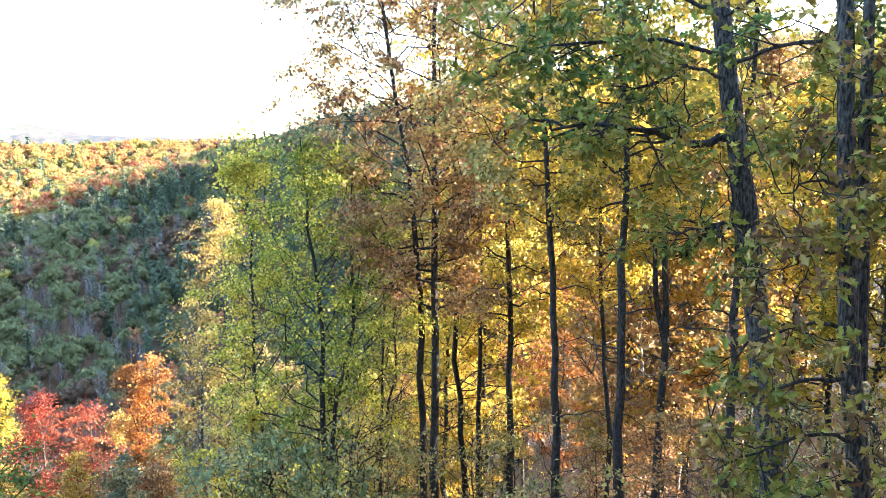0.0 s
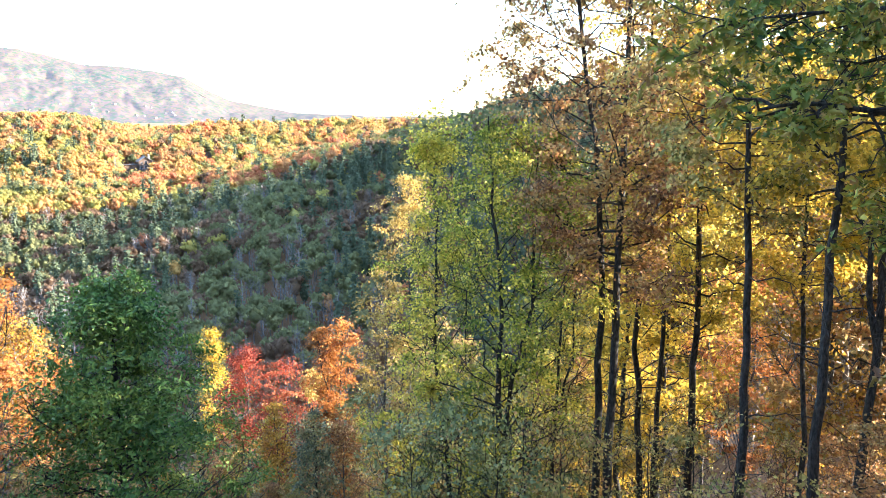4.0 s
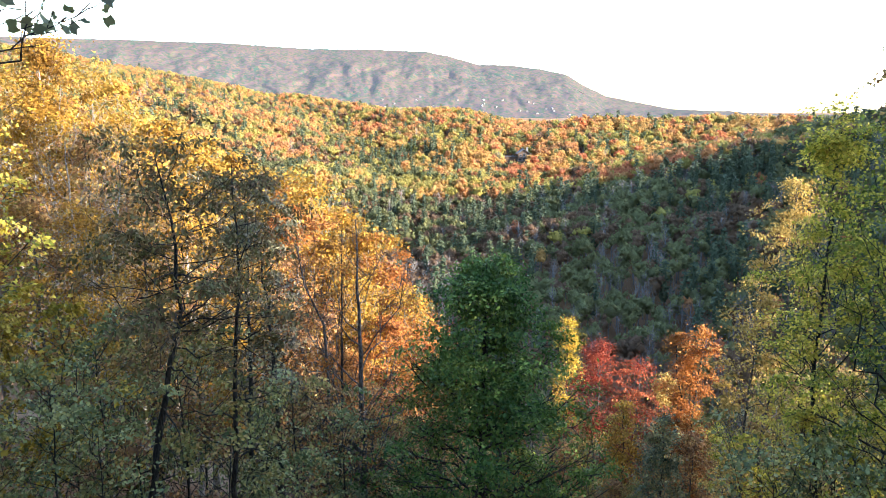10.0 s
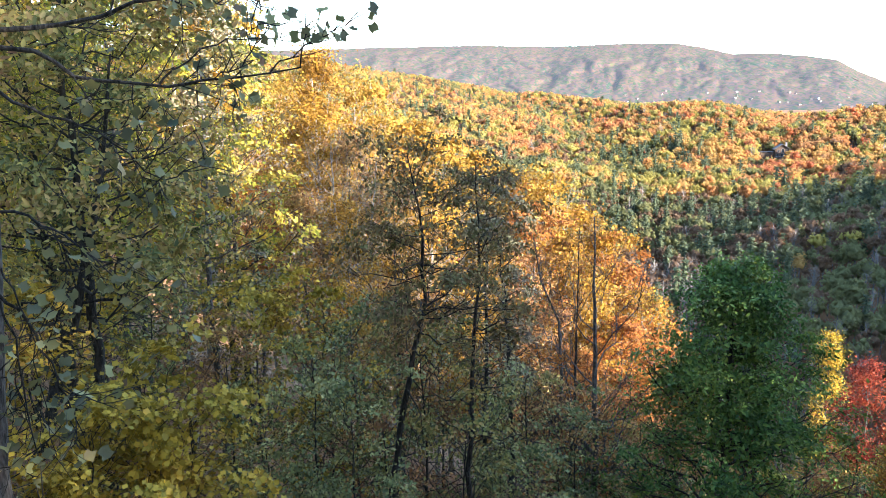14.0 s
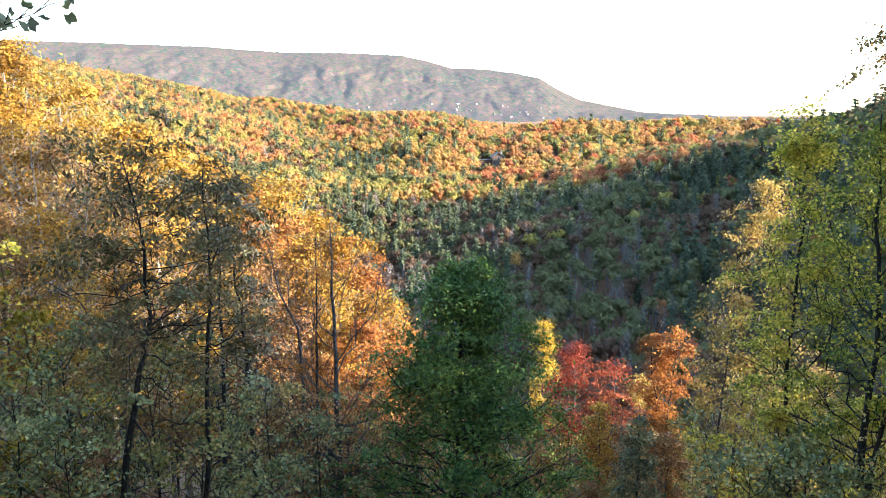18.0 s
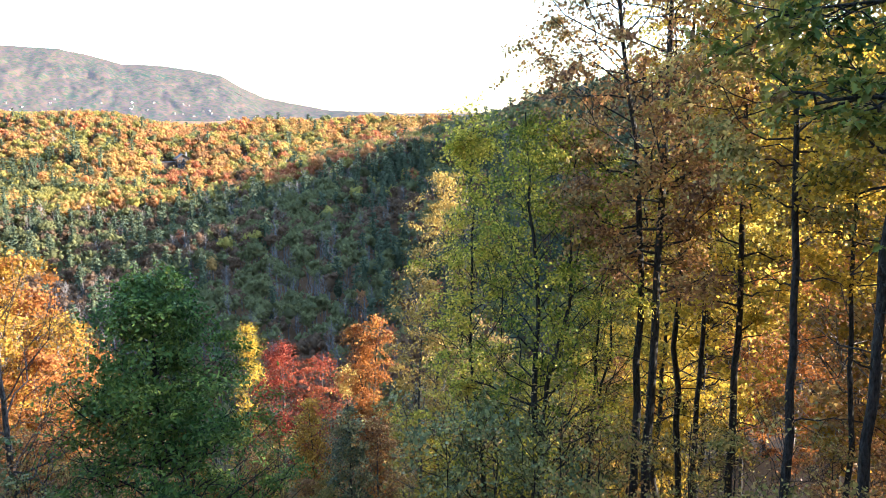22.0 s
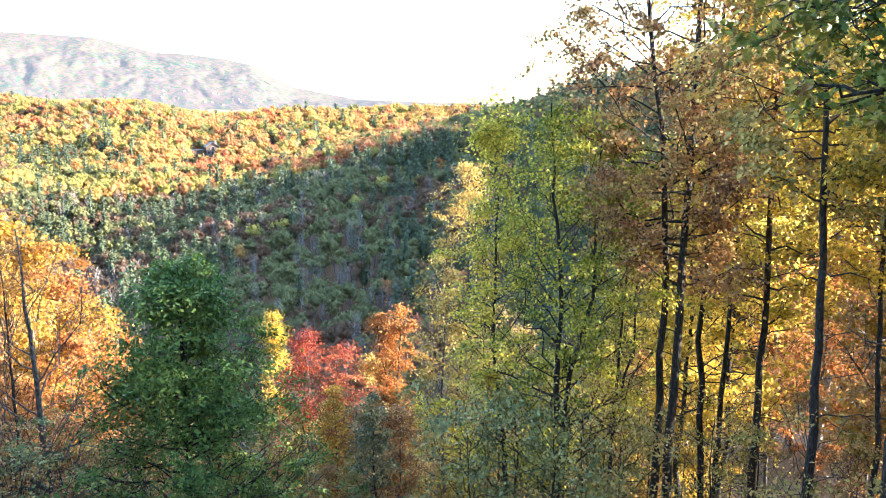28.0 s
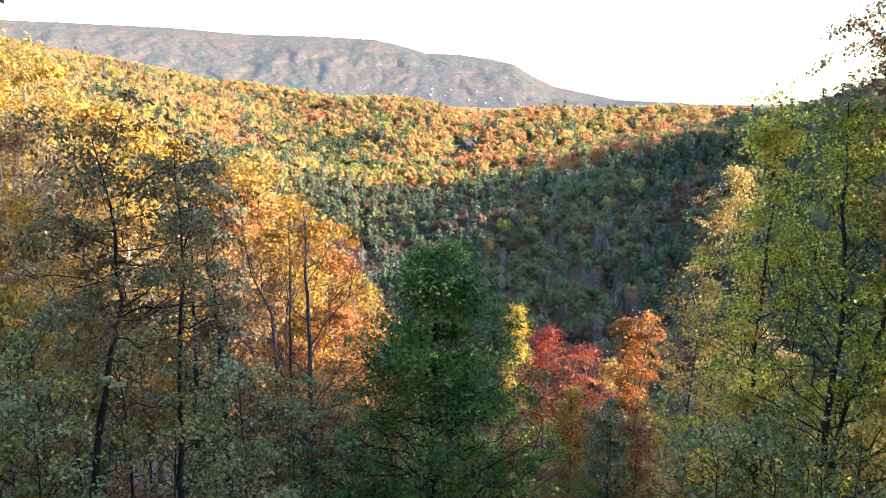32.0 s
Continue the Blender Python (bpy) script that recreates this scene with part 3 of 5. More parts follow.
def far_template(rng, kind, cards):
    """One tree of about unit crown, 10 m tall: cards for leaf clumps, a stem and, for bare trees, twigs."""
    w = Wood()
    if kind == "bare":
        w.tube([(0, 0, -1), (0.1, 0, 5), (0, 0.1, 10.5)], [0.16, 0.11, 0.03], 4)
        for i in range(13):
            t, z = i * 2.4, 3.5 + 5.5 * i / 13
            ln = 3.0 - 1.6 * i / 13
            e = (math.cos(t) * ln * 0.6, math.sin(t) * ln * 0.6, z + ln)
            w.tube([(0, 0, z), e], [0.06, 0.015], 3)
            for j in range(3):
                k = np.array([0, 0, z]) + (np.array(e) - (0, 0, z)) * (0.45 + 0.2 * j)
                w.tube([k, k + rng.normal(0, 0.5, 3) + (0, 0, 0.7)], [0.03, 0.01], 3)
        n = cards // 6
        at = rng.normal(0, 1, (n, 3)) * (1.2, 1.2, 2.2) + (0, 0, 8)
        v, f = leaf_arrays(rng, at, 0.35, "chip", 0.2)
    elif kind == "pine":
        w.tube([(0, 0, -1), (0, 0, 5), (0, 0, 12.3)], [0.2, 0.14, 0.02], 4)
        u = rng.uniform(0, 1, cards) ** 0.8
        tier = np.floor(u * 11) / 11 + rng.normal(0, 0.012, cards)
        rad = (1 - tier) * 2.7 + 0.25
        th = np.round(rng.uniform(0, 2 * np.pi, cards) / 0.9) * 0.9 + rng.normal(0, 0.16, cards) + np.floor(u * 11) * 1.3
        q = rad * np.sqrt(rng.uniform(0.15, 1.1, cards))
        at = np.column_stack([np.cos(th) * q, np.sin(th) * q, 2.2 + 10 * tier - 0.12 * q])
        away = np.column_stack([np.cos(th) * 0.3, np.sin(th) * 0.3, np.full(cards, 1.0)])
        v, f = leaf_arrays(rng, at, 0.8, "chip", 0.5, 0.0, away)
    else:
        w.tube([(0, 0, -1), (0.1, 0, 6)], [0.17, 0.1], 4)
        k = 13
        lobes = rng.normal(0, 1, (k, 3))
        lobes /= np.linalg.norm(lobes, axis=1, keepdims=True)
        lobes = lobes * (2.5, 2.5, 1.9) * rng.uniform(0.5, 1.0, (k, 1)) + (0, 0, 6.9)
        lobes[0] = (0.2, 0, 6.8)
        big = rng.uniform(0.5, 1.05, k)
        big[0] = 2.0
        which = rng.integers(0, k, cards)
        d = rng.normal(0, 1, (cards, 3))
        d[:, 2] += 0.25
        d /= np.linalg.norm(d, axis=1, keepdims=True)
        at = lobes[which] + d * rng.uniform(0.75, 1.35, (cards, 1)) * big[which][:, None]
        v, f = leaf_arrays(rng, at, 0.62, "chip", 0.15, 0.0, d * 0.9)
        cv, cf = leaf_mass(rng, lobes, big * 0.85)
        v, f = np.vstack([v, cv]), np.vstack([f, cf + len(v)])
    if kind == "pine":
        cv, cf = inner_mass(rng, [(2.2, 0.4), (3.4, 1.1), (5.5, 0.85), (8.0, 0.5), (10.3, 0.2), (11.4, 0.05)])
        v, f = np.vstack([v, cv]), np.vstack([f, cf + len(v)])
    return v, f, np.concatenate(w.v), np.concatenate(w.f)


# haze is greyed into olive and pine; gold to lime are lightened for sunlight
FAR_LEAF = {
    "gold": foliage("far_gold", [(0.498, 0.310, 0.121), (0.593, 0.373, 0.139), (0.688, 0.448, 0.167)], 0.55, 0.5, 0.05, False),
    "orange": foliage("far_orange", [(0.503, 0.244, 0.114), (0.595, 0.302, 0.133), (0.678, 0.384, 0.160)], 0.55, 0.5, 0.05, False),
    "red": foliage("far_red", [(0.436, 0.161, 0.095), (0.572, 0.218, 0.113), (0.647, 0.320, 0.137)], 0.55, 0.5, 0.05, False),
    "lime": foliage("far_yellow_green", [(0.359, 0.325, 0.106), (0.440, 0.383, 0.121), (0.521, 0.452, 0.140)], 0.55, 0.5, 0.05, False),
    "olive": foliage("far_olive_hazy", [(0.185, 0.200, 0.100), (0.235, 0.243, 0.115), (0.286, 0.286, 0.130)], 0.55, 0.5, 0.05, False),
    "pine": foliage("far_pine_hazy", [(0.07, 0.10, 0.065), (0.10, 0.13, 0.08), (0.14, 0.165, 0.095)], 0.15, 0.5, 0.05, False),
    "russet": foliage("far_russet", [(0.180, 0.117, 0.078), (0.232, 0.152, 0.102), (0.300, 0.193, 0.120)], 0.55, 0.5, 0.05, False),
    "bare": foliage("far_twigs", [(0.13, 0.115, 0.11), (0.18, 0.16, 0.15), (0.22, 0.185, 0.165)], 0.1, 0.5, 0.05, False),
}
KINDS = list(FAR_LEAF)
HOUSE = (-1.9, 500.0)          # bearing and distance of the timber house


# zones in shade get duller kinds, sunny ones brighter, to imitate the light
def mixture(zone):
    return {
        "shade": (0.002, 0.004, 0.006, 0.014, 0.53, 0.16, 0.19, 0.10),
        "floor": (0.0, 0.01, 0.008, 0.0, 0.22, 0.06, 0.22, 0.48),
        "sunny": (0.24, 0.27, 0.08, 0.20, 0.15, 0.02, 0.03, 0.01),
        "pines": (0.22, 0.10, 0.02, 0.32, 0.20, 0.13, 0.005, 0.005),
        "fold_shade": (0.0, 0.0, 0.01, 0.0, 0.34, 0.24, 0.32, 0.09),
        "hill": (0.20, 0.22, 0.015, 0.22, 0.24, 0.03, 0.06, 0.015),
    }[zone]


def build_woods(name, label, r_lo, r_hi, az_lo, az_hi, gap, cards, zone_of, seed, size=1.0):
    rng = np.random.default_rng(seed)
    tpl = {}
    for k in KINDS:
        kk = k if k in ("pine", "bare") else "leafy"
        tpl[k] = [far_template(rng, kk, int(cards * (1.9 if k == "pine" else 1))) for _ in range(5)]
    got = {k: [] for k in KINDS}
    wood_v, wood_f, nv = [], [], 0
    wide = 1.2
    for a in np.arange(az_lo, az_hi, wide):
        sight = -90.0
        r = r_lo * rng.uniform(0.98, 1.02)
        while r < r_hi:
            step = gap * gap / (radians(wide) * r)
            rq = r + rng.uniform(0, step)
            az = a + rng.uniform(0, wide)
            x, y = bearing(az, rq)
            g = ground_z(x, y)
            s = size * rng.uniform(0.95, 1.22) * (0.85 if rq > 590 else 1.15 if rq > 400 else 1.0)
            e_top = math.degrees(math.atan2(g + 10.5 * s, rq))
            if e_top > sight - 0.25:
                z = zone_of(az, rq, g, e_top)
                if z:
                    p = np.array(mixture(z))
                    drift = [noise.noise(Vector((x * 0.016, y * 0.016, 7.3 * i))) for i in range(len(KINDS))]
                    p = p * np.exp(2.2 * np.array(drift))
                    k = KINDS[rng.choice(len(KINDS), p=p / p.sum())]
                    got[k].append((x, y, g, s, rng.uniform(0, 6.28), rng.integers(0, 5)))
            sight = max(sight, math.degrees(math.atan2(g + 6.0, rq)))
            r += step
    verts, groups, base = [], [], 0
    for slot, k in enumerate(KINDS):
        fs = []
        for x, y, g, s, t, i in got[k]:
            v, f, wv, wf = tpl[k][i]
            m = np.array([[math.cos(t), -math.sin(t), 0], [math.sin(t), math.cos(t), 0], [0, 0, 1]]) * s
            verts.append(v @ m.T + (x, y, g))
            fs.append(f + base)
            base += len(v)
            wood_v.append(wv @ m.T + (x, y, g))
            wood_f.append(wf + nv)
            nv += len(wv)
        groups.append((np.concatenate(fs) if fs else np.zeros((0, 3), int), slot))
    e = new(name)
    tagged(e, label, "woods", kind="stuff")
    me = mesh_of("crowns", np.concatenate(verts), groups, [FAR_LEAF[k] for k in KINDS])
    part("crowns", me, e)
    part("stems", mesh_of("stems", np.concatenate(wood_v), [(np.concatenate(wood_f), 0)], [BARK_SILVER]), e)


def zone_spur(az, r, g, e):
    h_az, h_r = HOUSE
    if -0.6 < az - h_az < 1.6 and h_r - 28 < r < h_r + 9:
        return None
    # the sun reaches this crest; its shade is put in by the dull mix
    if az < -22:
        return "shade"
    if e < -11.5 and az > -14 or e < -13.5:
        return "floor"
    # darker kinds, pines among them, put shade into this fold
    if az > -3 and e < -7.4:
        return "fold_shade"
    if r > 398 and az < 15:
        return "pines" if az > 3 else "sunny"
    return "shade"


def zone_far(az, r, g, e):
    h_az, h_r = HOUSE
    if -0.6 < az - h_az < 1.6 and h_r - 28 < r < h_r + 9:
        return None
    # dull kinds stand in for shade at this sunlit end
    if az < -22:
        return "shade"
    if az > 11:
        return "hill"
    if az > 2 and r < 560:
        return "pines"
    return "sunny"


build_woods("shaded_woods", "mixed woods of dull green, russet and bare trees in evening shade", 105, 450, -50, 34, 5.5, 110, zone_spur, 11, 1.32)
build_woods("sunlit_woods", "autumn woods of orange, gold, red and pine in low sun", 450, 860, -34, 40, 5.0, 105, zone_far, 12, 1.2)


# ---------------------------------------------------------------- the trees near the eye
STAND = np.array([0.165, -0.22, 0.05])          # from here the bearings of the stand and the oaks are told


def key_tree(name, label, az, r, top_el, leaf, n, size, barkmat, seed, line=None, r0=0.15, group="", **kw):
    """A tree at a bearing and distance, with its top at an elevation; line: bearings of the trunk at elevations."""
    eye = STAND if az < -20 else np.zeros(3)
    x, y = bearing(az, r)[0] + eye[0], bearing(az, r)[1] + eye[1]
    foot = ground_z(x, y) - 0.15
    h = r * math.tan(radians(top_el)) + eye[2] - foot
    if line:
        ax = [(0.0, 0.0, 0.0)]
        for a, e in sorted(line, key=lambda q: q[1]):
            p = spot(a, e, r) + eye
            u = (p[2] - foot) / h
            if u > 0.03:
                ax.append((u, p[0] - x, p[1] - y))
        if ax[-1][0] < 0.95:
            (u1, a1, b1), (u0, a0, b0) = ax[-1], ax[-2]
            g = (1 - u1) / max(0.05, u1 - u0) * 0.6
            ax.append((1.0, a1 + (a1 - a0) * g, b1 + (b1 - b0) * g))
        kw["axis"] = ax
    ms = tree_meshes(seed, leaf, n, size, barkmat, h=h, r0=r0, **kw)
    return plant(name, ms, x, y, label, group=group)


# slope below: right-hand stand of slender trunks
key_tree("tree", "slender dark-barked forest tree with sparse yellow leaves", -47.8, 20, 17, "lime", 17000, 0.13, BARK_DARK, 101,
         [(-45.1, 9.4), (-45.9, 1.2), (-46.8, -9.1), (-47.2, -17.8), (-47.6, -27)], 0.16, clear=0.6, spread=3.4, limbs=30, profile="top", scatter=0.45, snags=14)
key_tree("tree", "straight dark-barked forest tree with sparse yellow-green leaves", -52.4, 18, 20, "yellow", 17000, 0.13, BARK_DARK, 102,
         [(-51.5, 9.2), (-52.1, -3), (-52.4, -15.8), (-52.4, -26.8)], 0.17, clear=0.6, spread=3.4, limbs=30, profile="top", scatter=0.45, snags=14)
key_tree("tree", "tall thin forest tree with dark bark and yellow leaves", -43.8, 28, 18, "yellow", 17000, 0.14, BARK_DARK, 103,
         [(-43.0, 5), (-43.2, -3.1), (-43.6, -16.2), (-43.8, -27.4)], 0.17, clear=0.40, spread=3.0, limbs=34, profile="round", scatter=0.5, snags=14)
key_tree("tree", "thin dark tree trunk with yellow leaves overhead", -41.0, 32, 16, "yellow", 12000, 0.15, BARK_DARK, 104,
         [(-41.1, -16.2), (-41.0, -27.5)], 0.14, clear=0.45, spread=2.8, limbs=26, profile="round", scatter=0.5, snags=14)
key_tree("tree", "thin dark tree among yellow autumn leaves", -51.6, 26, 18, "yellow", 17000, 0.14, BARK_DARK, 105,
         [(-50.6, -11.6), (-51.6, -24.1)], 0.11, clear=0.45, spread=2.5, limbs=24, profile="round", scatter=0.5, snags=14)
key_tree("tree", "tall double-stemmed tree with thinning rust-brown leaves", -37.4, 25, 24, "brown", 30000, 0.14, BARK_DARK, 106,
         [(-37.6, 5.4), (-37.6, -7.5), (-37.4, -27)], 0.19, clear=0.42, spread=4.6, limbs=46, profile="egg", scatter=0.42, rise=44, twigs=6, snags=14)
key_tree("tree", "tall leaning tree with rust-brown and orange leaves", -36.5, 26, 24, "brown", 30000, 0.14, BARK_DARK, 107,
         [(-34.2, 4.5), (-35.5, -2.6), (-36.3, -11.9), (-36.5, -27)], 0.17, clear=0.46, spread=4.9, limbs=50, profile="egg", scatter=0.42, rise=42, twigs=6, snags=14)
key_tree("tree", "forked dark tree with yellow leaves", -55.5, 24, 19, "yellow", 15000, 0.14, BARK_DARK, 108,
         [(-55.4, -7.2), (-55.6, -15.6), (-55.5, -26.1)], 0.17, clear=0.5, spread=3.0, limbs=26, fork=(0.38, 0.2, 2.6), scatter=0.5, snags=14)
key_tree("tree", "tall tree with thin yellow leaves high up", -40.6, 30, 22, "yellow", 14000, 0.14, BARK_DARK, 143,
         None, 0.15, clear=0.62, spread=3.6, limbs=40, profile="egg", scatter=0.42, rise=44, snags=10)
key_tree("tree", "small splayed tree with yellow-green leaves", -32.9, 28, -9, "lime", 4200, 0.12, BARK_DARK, 109,
         [(-33.3, -18.3), (-32.9, -27)], 0.12, clear=0.35, spread=2.6, limbs=26, rise=60, fork=(0.5, 0.25, 0.5), scatter=0.35)
key_tree("tree", "broad olive-green tree with a forked dark trunk", -28.6, 26, -0.6, "olive", 26000, 0.125, BARK_DARK, 110,
         [(-27.6, -6), (-28.6, -16), (-28.3, -20), (-28.5, -26.8)], 0.18, clear=0.12, spread=4.3, limbs=70, profile="egg", fork=(0.28, 0.12, 0.3), scatter=0.42, rise=50, twigs=5)
key_tree("tree", "olive-green tree with leaves turning yellow", -24.5, 28, -1.4, "olive", 15000, 0.125, BARK_DARK, 111,
         None, 0.14, clear=0.15, spread=3.2, limbs=50, profile="column", scatter=0.42, rise=55)
key_tree("tree", "slim tree with pale yellow leaves", -21.2, 37, -5.3, "pale", 11000, 0.13, BARK_GREY, 112,
         None, 0.14, clear=0.2, spread=3.4, limbs=50, profile="egg", scatter=0.4, rise=50)
key_tree("tree", "thin pale-leaved tree beside a green one", -19.4, 36, -10.5, "pale", 4500, 0.15, BARK_GREY, 113,
         None, 0.12, clear=0.15, spread=2.8, limbs=36, profile="egg", scatter=0.4, rise=50)


# oaks beside the viewpoint, with explicit limbs
def limb_leaves(rng, p, n, size, scatter, shape, droop=0.6):
    k = rng.uniform(0.15, 1, n) ** 0.6
    s = np.linspace(0, 1, len(p))
    at = np.column_stack([np.interp(k, s, p[:, i]) for i in range(3)]) + rng.normal(0, scatter, (n, 3))
    return leaf_arrays(rng, at, size, shape, 0.6, droop)


def limbed_tree(name, label, foot, r, trunk_line, limb_lines, leaf, barkmat, r0, leaves, size, shape, seed, sprays=8, second=None, sag=0.05, spray=1.1, scatter=0.16):
    """A near tree whose trunk and main limbs follow given bearings; sprays of leaves on their twigs."""
    rng = np.random.default_rng(seed)
    eye = STAND if foot < -20 else np.zeros(3)
    x, y = bearing(foot, r)[0] + eye[0], bearing(foot, r)[1] + eye[1]
    o = np.array([x, y, ground_z(x, y) - 0.15])
    e = new(name)
    e.matrix_world = pose(*o)
    trunk, wood, lv, lf, base = Wood(), Wood(), [], [], 0
    pts = [np.zeros(3)] + [spot(*q) + eye - o for q in sorted(trunk_line, key=lambda q: q[1])]
    s = np.linspace(0, 1, 40)
    t = np.linspace(0, 1, len(pts))
    line = np.column_stack([np.interp(s, t, np.array(pts)[:, i]) for i in range(3)])
    trunk.tube(line, r0 * (1.12 - 0.55 * s), 14, 0.09)
    if second:
        l2 = np.array([spot(*q) + eye - o for q in second])
        trunk.tube(l2, np.linspace(r0 * 0.7, r0 * 0.45, len(l2)), 10)
    for lb, w in limb_lines:
        q = np.array([spot(*c) + eye - o for c in lb])
        u, uu = np.linspace(0, 1, 12), np.linspace(0, 1, len(q))
        p = np.column_stack([np.interp(u, uu, q[:, i]) for i in range(3)]) + rng.normal(0, 0.02, (12, 3))
        wood.tube(p, np.linspace(w, w * 0.3, 12), 7)
        ln = np.linalg.norm(p[-1] - p[0])
        for j in range(sprays):
            k = 4 + int(8 * (j + rng.uniform(0, 1)) / sprays)
            b = p[min(k, 11)]
            dr = rng.normal(0, 0.8, 3) + (p[-1] - p[0]) / ln * 0.6
            dr /= np.linalg.norm(dr)
            tip = b + dr * rng.uniform(0.5, 1.0) * spray
            tw = curve_pts(b, tip, 6, rng, 0.05, sag)
            wood.tube(tw, np.linspace(w * 0.35, 0.005, 6), 4)
            for m in range(3):
                b2 = tw[2 + m]
                tip2 = b2 + (dr + rng.normal(0, 0.7, 3)) * spray * 0.3
                tw2 = curve_pts(b2, tip2, 4, rng, 0.05)
                wood.tube(tw2, np.linspace(0.008, 0.003, 4), 3)
                v, f = limb_leaves(rng, tw2, leaves, size, scatter, shape)
                lv.append(v)
                lf.append(f + base)
                base += len(v)
    part("trunk", trunk.mesh("trunk", barkmat), e)
    part("branch_frame", wood.mesh("limbs", BARK_DARK), e)
    part("crown", mesh_of("crown", np.concatenate(lv), [(np.concatenate(lf), 0)], [LEAF[leaf]]), e)
    return tagged(e, label, "tree")


limbed_tree("oak_tree", "large rough-barked oak with green and yellowing leaves", -64.6, 12,
            [(-57.8, 12, 12), (-58.3, 8.9, 12), (-59.2, 3.1, 12), (-61.1, -6.9, 12), (-62.3, -14.9, 12), (-64, -24.8, 12)],
            [([(-59.6, -0.4, 12), (-57.7, -1.4, 11.8), (-55, -0.6, 11.2), (-52, 0.1, 10.8), (-47.9, 0.2, 10.4)], 0.07),
             ([(-61.6, -8.4, 12), (-60.6, -6.9, 11.9), (-59.2, -6.9, 11.8), (-58.4, -7.9, 11.7)], 0.07),
             ([(-58.6, 5.0, 12), (-55, 6.2, 11.5), (-51, 6.4, 11), (-47, 6.0, 10.6), (-43.5, 5.6, 10.4)], 0.036),
             ([(-58.2, 8.2, 12), (-54, 9.8, 11.8), (-50, 10.4, 11.5), (-45, 9.6, 11.2)], 0.036),
             ([(-59, 4.0, 12), (-62, 5.6, 11.2), (-66, 5.8, 10.6), (-69, 4.6, 10.2)], 0.036),
             ([(-60.2, -2.5, 12), (-63, -0.5, 11.2), (-66.5, 0.0, 10.6), (-70, -1.0, 10)], 0.03),
             ([(-58.4, 7.5, 12), (-61.5, 9.4, 11.4), (-65.5, 9.6, 11), (-69, 8.8, 10.8)], 0.03),
             ([(-58.9, 3.5, 12), (-56.5, 4.4, 11.6), (-54, 2.8, 11.2), (-51.5, 3.0, 11)], 0.03)],
            "oak", BARK_OAK, 0.19, 16, 0.155, "oak", 201, sprays=13, spray=1.3, scatter=0.05)
limbed_tree("oak_tree", "dark twin-stemmed oak with green leaves", -69.9, 10,
            [(-65.9, 12, 10), (-66.2, 8.3, 10), (-67.1, -2.8, 10), (-68.1, -14.2, 10), (-69.6, -23.7, 10)],
            [([(-68.1, -14, 10), (-66, -13.5, 9.6), (-63.5, -14.6, 9.3), (-61, -16, 9.1)], 0.03),
             ([(-68.6, -17, 10), (-66, -17.5, 9.6), (-63, -18.8, 9.3), (-59, -20.0, 9.1)], 0.03),
             ([(-69.3, -21, 10), (-66.5, -21.0, 9.6), (-63.5, -22.5, 9.3), (-60, -24.5, 9.2)], 0.03),
             ([(-69.6, -23, 10), (-67, -25.0, 9.6), (-64.5, -26, 9.4), (-62, -27.6, 9.2)], 0.03),
             ([(-67.4, -6, 10), (-69.5, -5, 9.6), (-72, -6, 9.3)], 0.04),
             ([(-68.8, -18, 10), (-69.5, -18.5, 9.5), (-70.2, -21, 9.1), (-70.6, -24, 8.9)], 0.02),
             ([(-67.3, -5, 10), (-66.2, -3.6, 9.5), (-64.8, -3.8, 9.2), (-63.4, -5, 9.0)], 0.025),
             ([(-66.9, 0, 10), (-68.6, 2, 9.5), (-70.4, 2.2, 9.2), (-72, 1.4, 9.0)], 0.025),
             ([(-67.6, -9, 10), (-66.0, -8.4, 9.4), (-64.5, -9.4, 9.2)], 0.02)],
            "oak", BARK_OAK, 0.13, 10, 0.155, "oak", 202, sprays=9, spray=0.85, scatter=0.05,
            second=[(-69.0, -17, 10.2), (-68.6, -10, 10.3), (-68.1, -2.7, 10.4), (-67.6, 8, 10.5), (-67.4, 12, 10.5)])
key_tree("tree", "dark slender trunk close behind an oak", -60.5, 16, 20, "yellow", 7000, 0.13, BARK_DARK, 114,
         [(-60.6, 8), (-60.3, -5), (-60.7, -16), (-60.5, -26)], 0.14, clear=0.66, spread=3.4, limbs=26, profile="top", scatter=0.45, snags=14)

